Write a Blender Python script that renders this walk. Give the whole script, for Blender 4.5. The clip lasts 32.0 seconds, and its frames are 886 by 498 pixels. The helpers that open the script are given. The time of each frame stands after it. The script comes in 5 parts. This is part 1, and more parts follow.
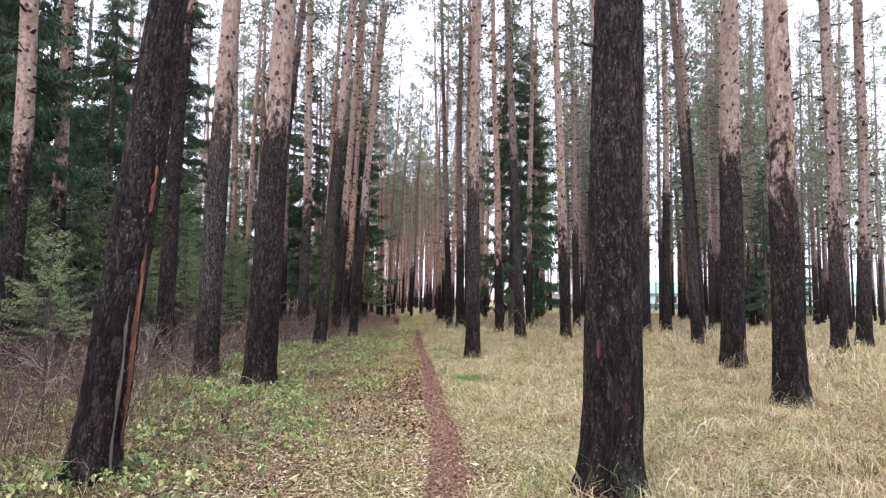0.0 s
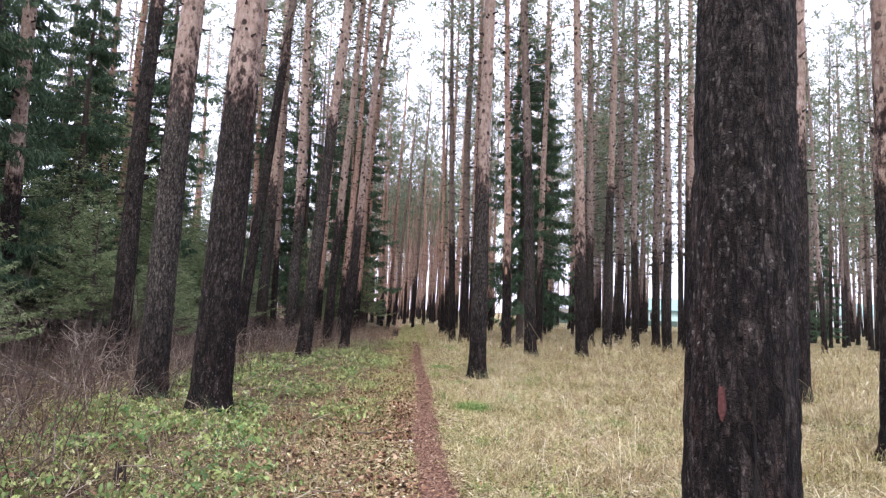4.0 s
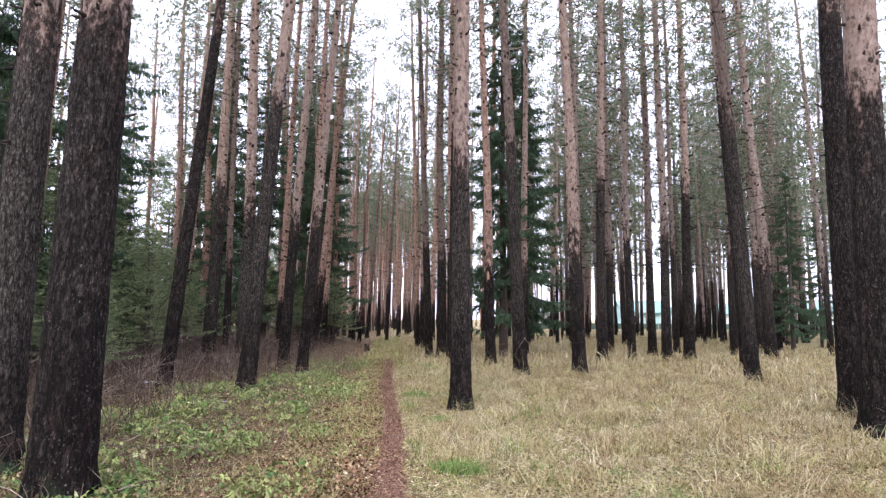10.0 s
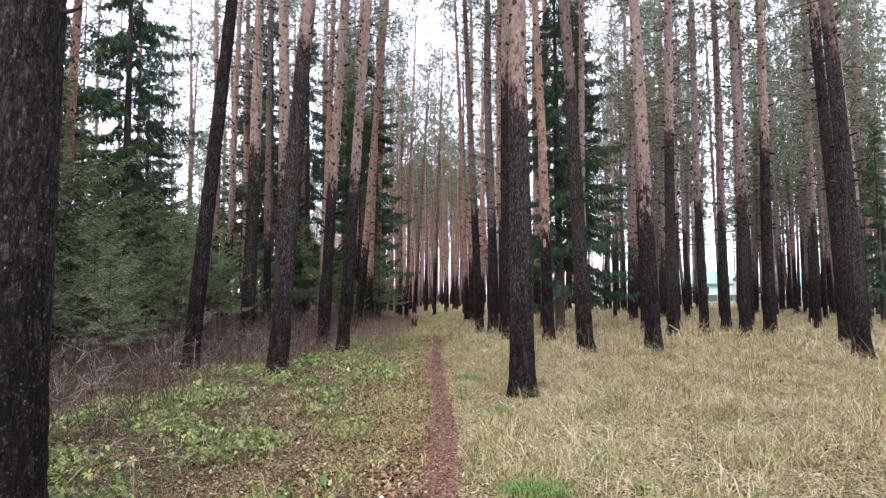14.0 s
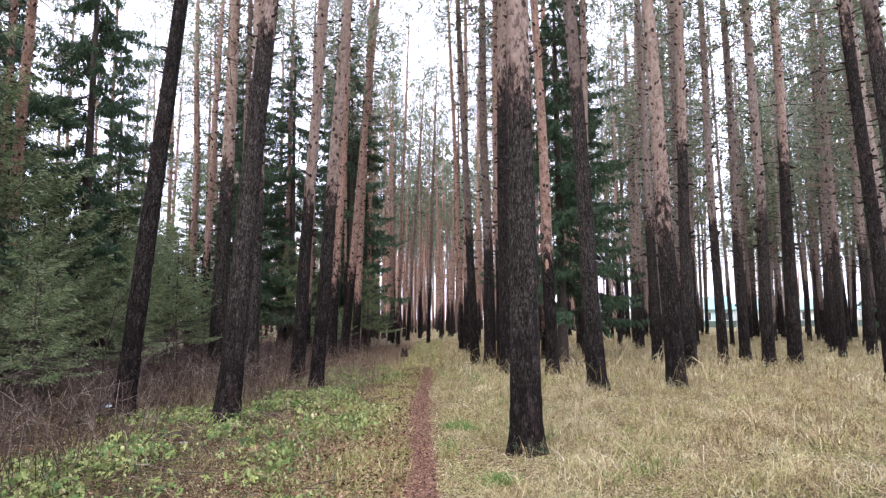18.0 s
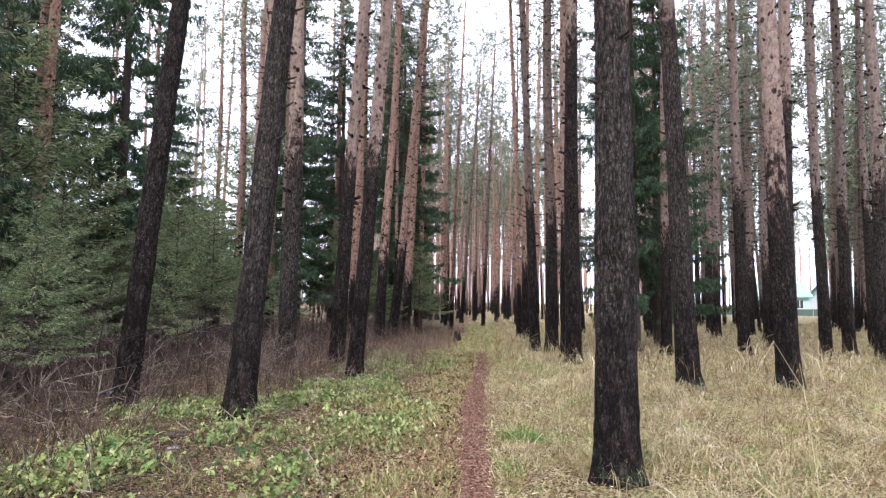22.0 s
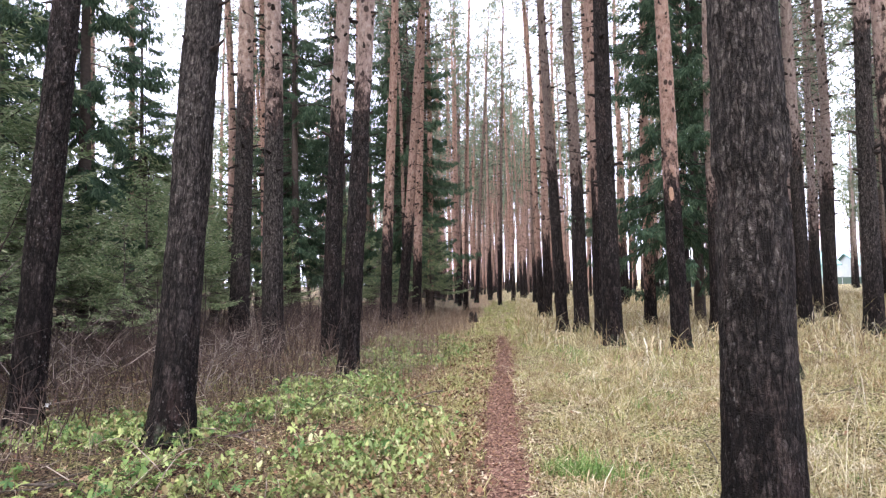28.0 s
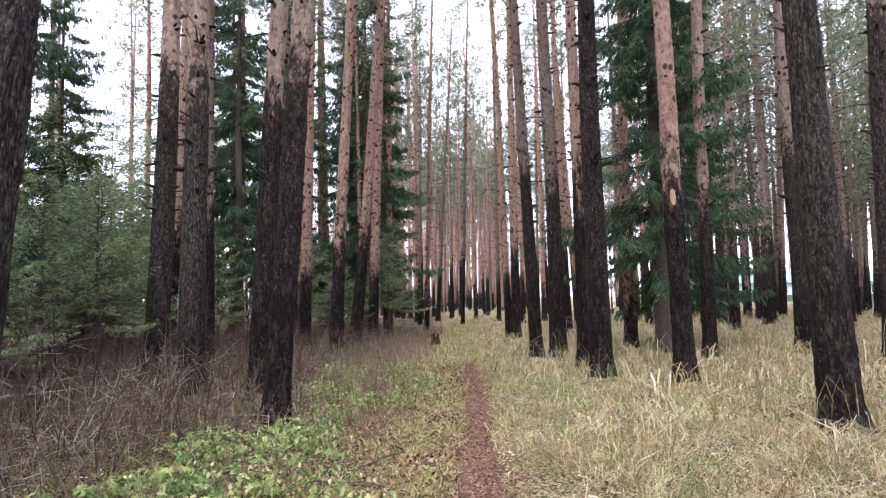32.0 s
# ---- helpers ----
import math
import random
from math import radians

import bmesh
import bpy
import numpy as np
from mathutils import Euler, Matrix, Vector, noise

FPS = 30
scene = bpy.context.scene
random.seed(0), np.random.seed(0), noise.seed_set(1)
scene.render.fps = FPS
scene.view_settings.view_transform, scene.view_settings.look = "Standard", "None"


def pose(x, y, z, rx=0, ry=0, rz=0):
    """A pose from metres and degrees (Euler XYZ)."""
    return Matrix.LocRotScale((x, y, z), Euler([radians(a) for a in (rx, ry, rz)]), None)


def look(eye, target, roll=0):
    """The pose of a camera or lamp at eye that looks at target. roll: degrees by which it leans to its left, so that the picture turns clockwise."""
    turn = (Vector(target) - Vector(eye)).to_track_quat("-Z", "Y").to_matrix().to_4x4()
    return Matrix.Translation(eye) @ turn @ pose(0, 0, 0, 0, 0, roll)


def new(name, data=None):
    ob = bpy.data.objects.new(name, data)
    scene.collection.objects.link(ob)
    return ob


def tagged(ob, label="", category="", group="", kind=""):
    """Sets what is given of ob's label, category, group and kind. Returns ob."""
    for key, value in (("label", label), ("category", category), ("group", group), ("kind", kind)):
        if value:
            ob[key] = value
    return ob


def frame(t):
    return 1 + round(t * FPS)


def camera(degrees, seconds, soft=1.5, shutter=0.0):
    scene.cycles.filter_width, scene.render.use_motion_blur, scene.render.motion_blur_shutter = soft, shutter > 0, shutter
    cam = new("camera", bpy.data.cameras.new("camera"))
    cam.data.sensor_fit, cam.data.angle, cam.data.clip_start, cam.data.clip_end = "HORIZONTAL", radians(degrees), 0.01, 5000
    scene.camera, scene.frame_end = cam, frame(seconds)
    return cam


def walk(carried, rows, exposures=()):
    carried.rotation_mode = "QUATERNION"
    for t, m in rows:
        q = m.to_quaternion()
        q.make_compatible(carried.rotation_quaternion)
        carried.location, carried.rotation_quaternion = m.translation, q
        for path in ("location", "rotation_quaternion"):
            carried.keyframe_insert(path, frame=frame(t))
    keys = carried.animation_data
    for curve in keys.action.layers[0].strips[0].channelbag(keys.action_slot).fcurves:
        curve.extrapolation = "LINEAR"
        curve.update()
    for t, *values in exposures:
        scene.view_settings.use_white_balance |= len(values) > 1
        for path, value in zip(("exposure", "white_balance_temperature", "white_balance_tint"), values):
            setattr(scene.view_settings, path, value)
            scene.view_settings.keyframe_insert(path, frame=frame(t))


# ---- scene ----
cam = camera(70.2, 32.0, soft=1.3)
PATH = [
    (0, (0.301, -1.11, 1.571), (0.26, 0.884, 1.725), 0.6),
    (0.5, (0.244, -0.796, 1.527), (0.208, 1.2, 1.659), 0.3),
    (1, (0.183, -0.473, 1.558), (0.149, 1.522, 1.699), -0.1),
    (1.5, (0.191, -0.163, 1.529), (0.134, 1.825, 1.732), -0.5),
    (2, (0.186, 0.144, 1.529), (0.183, 2.138, 1.688), -0.8),
    (2.5, (0.098, 0.45, 1.522), (0.153, 2.436, 1.748), -0.6),
    (3, (0.146, 0.754, 1.509), (0.164, 2.747, 1.68), 0.3),
    (3.5, (0.243, 1.025, 1.511), (0.192, 3.015, 1.71), 2.3),
    (5.5, (0.399, 2.144, 1.619), (0.299, 4.138, 1.743), 0.9),
    (6, (0.343, 2.41, 1.645), (0.296, 4.406, 1.76), 0.7),
    (6.5, (0.3, 2.622, 1.608), (0.345, 4.617, 1.733), 0.3),
    (7, (0.311, 2.899, 1.589), (0.265, 4.892, 1.745), 0.7),
    (7.5, (0.312, 3.102, 1.644), (0.314, 5.098, 1.773), 1),
    (8, (0.274, 3.395, 1.621), (0.282, 5.387, 1.803), 0.7),
    (8.5, (0.296, 3.635, 1.625), (0.356, 5.631, 1.735), 0.2),
    (9, (0.379, 3.856, 1.628), (0.353, 5.841, 1.867), 1.7),
    (9.5, (0.335, 4.113, 1.636), (0.306, 6.101, 1.854), 0.7),
    (10, (0.31, 4.351, 1.647), (0.33, 6.339, 1.865), 0.3),
    (10.5, (0.313, 4.65, 1.619), (0.215, 6.638, 1.813), 1.3),
    (11, (0.356, 4.906, 1.614), (0.259, 6.896, 1.794), 2.3),
    (11.5, (0.313, 5.169, 1.611), (0.281, 7.158, 1.822), 1.2),
    (12, (0.274, 5.401, 1.616), (0.218, 7.391, 1.807), 0.4),
    (12.5, (0.336, 5.672, 1.612), (0.212, 7.656, 1.831), 0.8),
    (13, (0.328, 5.869, 1.619), (0.14, 7.852, 1.798), 1),
    (13.5, (0.219, 6.133, 1.605), (0.096, 8.117, 1.827), -0.7),
    (14, (0.172, 6.327, 1.594), (0.045, 8.318, 1.732), -0.4),
    (14.5, (0.138, 6.689, 1.606), (-0.02, 8.672, 1.816), -0),
    (16.5, (0.326, 7.602, 1.627), (0.134, 9.588, 1.765), 0.4),
    (17, (0.261, 7.925, 1.612), (0.133, 9.909, 1.826), -0.4),
    (17.5, (0.206, 8.196, 1.611), (0.067, 10.183, 1.79), -1.3),
    (18, (0.222, 8.473, 1.63), (0.106, 10.457, 1.85), -0.5),
    (18.5, (0.195, 8.745, 1.62), (0.111, 10.735, 1.799), -0.4),
    (19, (0.132, 9.036, 1.622), (0.089, 11.024, 1.838), -1),
    (19.5, (0.156, 9.337, 1.603), (0.051, 11.327, 1.763), -0.6),
    (20, (0.173, 9.595, 1.6), (-0.045, 11.58, 1.699), 0.3),
    (20.5, (0.121, 9.905, 1.587), (-0.089, 11.891, 1.698), -0.3),
    (21, (0.061, 10.167, 1.609), (-0.123, 12.153, 1.754), -0.4),
    (21.5, (0.053, 10.424, 1.589), (-0.238, 12.39, 1.817), 0.4),
    (22, (0.027, 10.616, 1.593), (-0.264, 12.587, 1.757), 0.6),
    (22.5, (-0.068, 10.779, 1.589), (-0.278, 12.756, 1.801), -0.8),
    (23, (-0.148, 10.956, 1.574), (-0.339, 12.942, 1.718), -0),
    (23.5, (-0.119, 11.211, 1.583), (-0.369, 13.185, 1.783), 1.5),
    (24, (-0.111, 11.435, 1.593), (-0.415, 13.408, 1.727), 1.4),
    (24.5, (-0.168, 11.666, 1.556), (-0.442, 13.64, 1.726), 0.7),
    (25, (-0.191, 11.914, 1.59), (-0.477, 13.89, 1.704), 0.1),
    (25.5, (-0.158, 12.18, 1.574), (-0.461, 14.153, 1.706), 1.5),
    (27.5, (-0.334, 12.954, 1.5), (-0.649, 14.92, 1.687), 0.1),
    (28, (-0.334, 13.243, 1.479), (-0.665, 15.212, 1.584), -1.3),
    (28.5, (-0.379, 13.529, 1.477), (-0.73, 15.495, 1.594), -1.2),
    (29, (-0.371, 13.78, 1.459), (-0.721, 15.748, 1.542), -1.3),
    (29.5, (-0.342, 14.065, 1.484), (-0.705, 16.028, 1.612), 0.3),
    (30, (-0.4, 14.374, 1.473), (-0.693, 16.35, 1.579), -0.8),
    (30.5, (-0.529, 14.683, 1.514), (-0.725, 16.671, 1.628), -0.7),
    (31, (-0.561, 14.991, 1.499), (-0.825, 16.966, 1.666), -0.6),
    (31.5, (-0.607, 15.227, 1.511), (-0.832, 17.21, 1.643), -0.3),
    (32, (-0.676, 15.464, 1.53), (-0.881, 17.448, 1.684), -1.2),
]
walk(cam, [(t, look(eye, target, roll)) for t, eye, target, roll in PATH], exposures=[(0.0, 1.38), (2.0, 1.42), (8.0, 1.41), (13.0, 1.37), (22.0, 1.63), (25.0, 1.7), (28.0, 1.86), (30.0, 2.05), (32.0, 1.76)])

# ---------------------------------------------------------------- world and light
SUN_UP, SUN_ROUND = 48.0, 200.0
world = bpy.data.worlds.new("overcast_sky")
scene.world = world
world.use_nodes = True
wn = world.node_tree
wn.nodes.clear()
w_out = wn.nodes.new("ShaderNodeOutputWorld")
w_bg = wn.nodes.new("ShaderNodeBackground")
w_sky = wn.nodes.new("ShaderNodeTexSky")
w_sky.sky_type = "NISHITA"
w_sky.sun_disc = False
w_sky.sun_elevation = radians(SUN_UP)
w_sky.sun_rotation = radians(SUN_ROUND)
w_sky.air_density, w_sky.dust_density = 1.0, 4.0
w_cloud = wn.nodes.new("ShaderNodeMix")
w_cloud.data_type = "RGBA"
w_cloud.inputs["Factor"].default_value = 0.86
w_cloud.inputs["B"].default_value = (8.2, 8.4, 10.9, 1)
wn.links.new(w_sky.outputs["Color"], w_cloud.inputs["A"])
wn.links.new(w_cloud.outputs["Result"], w_bg.inputs["Color"])
w_bg.inputs["Strength"].default_value = 0.15
wn.links.new(w_bg.outputs["Background"], w_out.inputs["Surface"])

sun_data = bpy.data.lights.new("sun", "SUN")
sun_data.energy, sun_data.angle, sun_data.color = 1.5, radians(30), (1.0, 0.97, 0.93)
sun = new("sun", sun_data)
sun.matrix_world = look((20 * math.sin(radians(SUN_ROUND)), 20 * math.cos(radians(SUN_ROUND)), 20 * math.tan(radians(SUN_UP))), (0, 0, 0))


# ---------------------------------------------------------------- materials
class Nodes:
    """Short way to write a node material."""

    def __init__(self, name, rough=0.85, spec=0.25):
        self.mat = bpy.data.materials.new(name)
        self.mat.use_nodes = True
        self.tree = self.mat.node_tree
        self.shader = next(n for n in self.tree.nodes if n.type == "BSDF_PRINCIPLED")
        self.shader.inputs["Roughness"].default_value = rough
        self.shader.inputs["Specular IOR Level"].default_value = spec
        self.coords = self.tree.nodes.new("ShaderNodeTexCoord")

    def put(self, socket, value):
        if isinstance(value, bpy.types.NodeSocket):
            self.tree.links.new(value, socket)
        elif isinstance(value, (tuple, list)) and len(value) == 3 and socket.type == "RGBA":
            socket.default_value = (*value, 1)
        else:
            socket.default_value = value

    def at(self, kind="Object", scale=(1, 1, 1)):
        n = self.tree.nodes.new("ShaderNodeMapping")
        n.inputs["Scale"].default_value = scale
        self.put(n.inputs["Vector"], self.coords.outputs[kind])
        return n.outputs["Vector"]

    def world(self):
        return self.tree.nodes.new("ShaderNodeNewGeometry").outputs["Position"]

    def noise(self, where, scale, detail=4.0, rough=0.6):
        n = self.tree.nodes.new("ShaderNodeTexNoise")
        n.inputs["Scale"].default_value, n.inputs["Detail"].default_value, n.inputs["Roughness"].default_value = scale, detail, rough
        self.put(n.inputs["Vector"], where)
        return n.outputs["Fac"]

    def cells(self, where, scale, feature="F1"):
        n = self.tree.nodes.new("ShaderNodeTexVoronoi")
        n.feature = feature
        n.inputs["Scale"].default_value = scale
        self.put(n.inputs["Vector"], where)
        return n

    def ramp(self, fac, *stops):
        n = self.tree.nodes.new("ShaderNodeValToRGB")
        el = n.color_ramp.elements
        while len(el) < len(stops):
            el.new(0.5)
        for e, (pos, col) in zip(el, stops):
            e.position = pos
            e.color = (*col, 1) if isinstance(col, tuple) else (col, col, col, 1)
        self.put(n.inputs["Fac"], fac)
        return n.outputs["Color"]

    def mix(self, fac, a, b, how="MIX"):
        n = self.tree.nodes.new("ShaderNodeMix")
        n.data_type, n.blend_type = "RGBA", how
        self.put(n.inputs["Factor"], fac)
        self.put(n.inputs["A"], a)
        self.put(n.inputs["B"], b)
        return n.outputs["Result"]

    def math(self, how, a, b=0.0, c=0.0):
        n = self.tree.nodes.new("ShaderNodeMath")
        n.operation = how
        self.put(n.inputs[0], a)
        self.put(n.inputs[1], b)
        self.put(n.inputs[2], c)
        return n.outputs[0]

    def axis(self, vec, i):
        n = self.tree.nodes.new("ShaderNodeSeparateXYZ")
        self.put(n.inputs[0], vec)
        return n.outputs[i]

    tree_rand = None

    def rand(self):
        return self.tree_rand or self.tree.nodes.new("ShaderNodeObjectInfo").outputs["Random"]

    def island(self):
        return self.tree.nodes.new("ShaderNodeNewGeometry").outputs["Random Per Island"]

    def done(self, colour, bump=None, depth=0.01, rough=None):
        self.put(self.shader.inputs["Base Color"], colour)
        if rough is not None:
            self.put(self.shader.inputs["Roughness"], rough)
        if bump is not None:
            b = self.tree.nodes.new("ShaderNodeBump")
            b.inputs["Distance"].default_value = depth
            self.put(b.inputs["Height"], bump)
            self.put(self.shader.inputs["Normal"], b.outputs["Normal"])
        return self.mat


def bark_material(name, low, spread, grove=False, grey=0.0, odd_ones=True, warm=False, dull=False):
    """Pine bark: thick dark plates on the lower stem, thin pinkish-orange flakes above the height low (+ spread)."""
    m = Nodes(name, 0.92, 0.1)
    if grove:
        m.tree_rand = m.axis(m.cells(m.at("Object", (1, 1, 0)), 0.55).outputs["Color"], 0)
    warp = m.tree.nodes.new("ShaderNodeTexNoise")
    warp.inputs["Scale"].default_value, warp.inputs["Detail"].default_value = 6.0, 3.0
    m.put(warp.inputs["Vector"], m.at("Object", (1, 1, 0.5)))
    bent = m.mix(0.06, m.at("Object", (1, 1, 0.34)), warp.outputs["Color"])
    plates = m.cells(bent, 21.0, "DISTANCE_TO_EDGE")
    cell = m.cells(bent, 21.0)
    furrow = m.noise(m.mix(0.05, m.at("Object", (1, 1, 0.16)), warp.outputs["Color"]), 21.0, 3.0, 0.55)
    furrow = m.ramp(m.math("ABSOLUTE", m.math("SUBTRACT", furrow, 0.5)), (0.0, 0.0), (0.055, 1.0))
    crack = m.math("MULTIPLY", m.ramp(plates.outputs["Distance"], (0.01, 0.45), (0.10, 1.0)), furrow)
    worn = m.ramp(m.noise(m.at("Object", (1, 1, 0.35)), 13.0, 5.0, 0.7), (0.40, 0.95), (0.62, 0.35))
    small = m.mix(0.03, m.at("Object", (1, 1, 0.7)), warp.outputs["Color"])
    scale = m.cells(small, 68.0)
    rim = m.ramp(m.cells(small, 68.0, "DISTANCE_TO_EDGE").outputs["Distance"], (0.02, 0.0), (0.16, 1.0))
    grain = m.noise(m.at("Object", (1, 1, 0.4)), 38.0, 7.0, 0.75)
    patch = m.noise(m.at("Object", (1, 1, 0.3)), 3.4, 5.0, 0.7)
    dark = m.ramp(grain, (0.34, (0.004, 0.003, 0.003)), (0.48, (0.017, 0.013, 0.012)), (0.60, (0.052, 0.037, 0.033)), (0.74, (0.145, 0.112, 0.100)))
    dark = m.mix(m.ramp(patch, (0.48, 0.0), (0.66, 0.65)), dark, m.ramp(grain, (0.32, (0.016, 0.008, 0.007)), (0.7, (0.085, 0.046, 0.040))))
    tone = m.axis(cell.outputs["Color"], 0)
    dark = m.mix(m.ramp(tone, (0.3, 0.65), (0.55, 0.0)), dark, (0.007, 0.006, 0.006))
    dark = m.mix(m.ramp(tone, (0.72, 0.0), (0.95, 0.5)), dark, m.ramp(grain, (0.35, (0.030, 0.023, 0.021)), (0.7, (0.13, 0.108, 0.098))))
    cluster = m.ramp(m.noise(m.at("Object", (1, 1, 0.5)), 2.1, 4.0, 0.7), (0.42, 0.1), (0.6, 1.0))
    flake = m.math("MULTIPLY", m.ramp(m.axis(scale.outputs["Color"], 0), (0.83, 0.0), (0.86, 0.6)), rim)
    flake = m.math("MULTIPLY", m.math("MULTIPLY", flake, cluster), m.ramp(grain, (0.42, 0.0), (0.55, 1.0)))
    dark = m.mix(flake, dark, m.mix(m.axis(scale.outputs["Color"], 1), (0.13, 0.112, 0.104), (0.40, 0.375, 0.355)))
    dark = m.mix(m.math("MULTIPLY", m.math("SUBTRACT", 1.0, rim), 0.35), dark, (0.006, 0.005, 0.005))
    dark = m.mix(m.math("MULTIPLY", m.math("SUBTRACT", 1.0, crack), worn), dark, (0.005, 0.004, 0.004))
    z = m.axis(m.coords.outputs["Object"], 2)
    # greyer up the stem: pale bark and lichen, plus sky light painted in
    if grey:
        dark = m.mix(m.math("MULTIPLY", m.ramp(m.math("MULTIPLY_ADD", patch, 0.5, m.math("MULTIPLY", z, 0.2)), (0.5 - 0.3 * grey, 0.0), (0.9 - 0.3 * grey, 1.0)), grey), dark, m.mix(crack, (0.012, 0.010, 0.009), m.ramp(grain, (0.36, (0.022, 0.019, 0.018)), (0.52, (0.105, 0.090, 0.080)), (0.7, (0.33, 0.305, 0.265)))))
    fl = m.noise(m.at("Object", (1, 1, 0.5)), 17.0, 6.0, 0.7)
    light = m.ramp(fl, (0.28, (0.14, 0.085, 0.070)), (0.40, (0.31, 0.210, 0.170)), (0.54, (0.47, 0.345, 0.285)), (0.70, (0.63, 0.53, 0.455)))
    if warm:
        light = m.ramp(fl, (0.28, (0.14, 0.068, 0.050)), (0.40, (0.32, 0.178, 0.128)), (0.54, (0.49, 0.305, 0.230)), (0.70, (0.63, 0.475, 0.385)))
    if dull:
        light = m.ramp(fl, (0.28, (0.085, 0.060, 0.052)), (0.40, (0.20, 0.148, 0.125)), (0.54, (0.34, 0.270, 0.235)), (0.70, (0.54, 0.47, 0.42)))
    light = m.mix(m.rand(), light, m.mix(0.45, light, (0.35, 0.275, 0.24)))
    odd = m.math("FRACT", m.math("MULTIPLY", m.rand(), 7.3))
    if odd_ones:
        light = m.mix(m.ramp(odd, (0.80, 0.0), (0.84, 0.7)), light, m.ramp(fl, (0.3, (0.05, 0.042, 0.038)), (0.6, (0.15, 0.125, 0.11)), (0.75, (0.28, 0.25, 0.225))))
    light = m.mix(m.ramp(m.noise(m.at("Object", (1, 1, 0.7)), 1.1, 5.0, 0.7), (0.5, 0.0), (0.7, 0.35)), light, (0.16, 0.095, 0.075))
    streak = m.ramp(m.noise(m.at("Object", (1, 1, 0.10)), 7.0, 4.0), (0.5, 0.0), (0.72, 0.4))
    light = m.mix(streak, light, (0.18, 0.112, 0.088))
    edge = m.math("MULTIPLY_ADD", m.noise(m.at("Object", (1, 1, 0.45)), 8.0, 7.0, 0.8), 5.5, z)
    edge = m.math("MULTIPLY_ADD", m.noise(m.at("Object", (1, 1, 0.3)), 2.2, 3.0, 0.6), 4.0, edge)
    edge = m.math("MULTIPLY_ADD", m.rand(), -spread, edge)
    zones = []
    for lo, hi in ((4.2, 4.9), (4.9, 5.4)):
        up = m.tree.nodes.new("ShaderNodeMapRange")
        up.inputs["From Min"].default_value, up.inputs["From Max"].default_value = low + lo, low + hi
        m.put(up.inputs["Value"], edge)
        zones.append(up.outputs["Result"])
    high = m.ramp(m.math("MULTIPLY", z, 0.1), (0.45, 1.0), (1.0, 0.25))
    scab = m.ramp(m.noise(m.at("Object", (1, 1, 0.6)), 11.0, 5.0, 0.75), (0.55, 0.0), (0.60, 0.8))
    light = m.mix(m.math("MULTIPLY", scab, high), light, (0.062, 0.045, 0.040))
    turn = m.math("MULTIPLY_ADD", m.noise(m.at("Object", (1, 1, 0.25)), 1.7, 2.0), 1.6, m.math("MULTIPLY", z, 2.05))
    ring = m.ramp(m.math("FRACT", turn), (0.0, 1.0), (0.10, 0.75), (0.17, 0.0))
    ring = m.math("MULTIPLY", ring, m.ramp(m.noise(m.at("Object", (1, 1, 0.5)), 7.0, 4.0, 0.7), (0.52, 0.0), (0.62, 0.85)))
    light = m.mix(ring, light, (0.040, 0.028, 0.025))
    knot = m.ramp(m.cells(m.at("Object", (1, 1, 0.75)), 4.6).outputs["Distance"], (0.17, 0.9), (0.23, 0.0))
    light = m.mix(knot, light, (0.030, 0.022, 0.019))
    between = m.ramp(fl, (0.36, (0.014, 0.010, 0.009)), (0.5, (0.055, 0.038, 0.034)), (0.58, (0.17, 0.115, 0.098)), (0.70, (0.36, 0.275, 0.235)))
    colour = m.mix(zones[1], m.mix(zones[0], dark, between), light)
    moss = m.ramp(m.noise(m.at("Object", (1, 1, 1)), 4.5, 5.0, 0.7), (0.52, 0.0), (0.62, 0.75))
    moss = m.math("MULTIPLY", moss, m.ramp(z, (0.05, 1.0), (0.42, 0.0)))
    colour = m.mix(moss, colour, m.ramp(grain, (0.35, (0.018, 0.034, 0.02)), (0.65, (0.08, 0.125, 0.065))))
    height = m.math("ADD", m.math("MULTIPLY", m.math("MULTIPLY", crack, worn), 0.8), m.math("MULTIPLY", grain, 0.7))
    height = m.math("MULTIPLY_ADD", rim, 0.3, height)
    height = m.math("ADD", height, m.math("MULTIPLY", tone, 0.35))
    return m.done(colour, height, 0.03)


BARK = bark_material("pine_bark", 4.2, 1.5, False, 0.18)
BARK_DARK = bark_material("pine_bark_dark", 7.0, 2.5, False, 0.2)
BARK_FAR = bark_material("pine_bark_far", 1.2, 3.2, warm=True)
BARK_WOOD = bark_material("far_wood_bark", -0.8, 3.6, True, warm=True)
BARK_EAST = bark_material("pine_bark_east", 3.0, 2.6, False, 0.35, dull=True)
BARK_WOOD_EAST = bark_material("far_wood_bark_east", 0.6, 3.6, True, dull=True)
BARK_MID = bark_material("pine_bark_middle", 4.3, 0.8, False, 0.2, False)
BARK_FLAKY = bark_material("pine_bark_flaky", 5.2, 0.4, False, 0.7, False)
BARK_LOW = bark_material("pine_bark_low", 3.4, 0.6, False, 0.2, False)
BARK_ASH = bark_material("pine_bark_ash", 6.4, 1.0, False, 0.5)
BARK_GREY = bark_material("pine_bark_grey", 4.9, 0.2, False, 0.5, False)
BARK_PALE = bark_material("pine_bark_pale", 2.9, 1.0, False, 0.0, False, True)


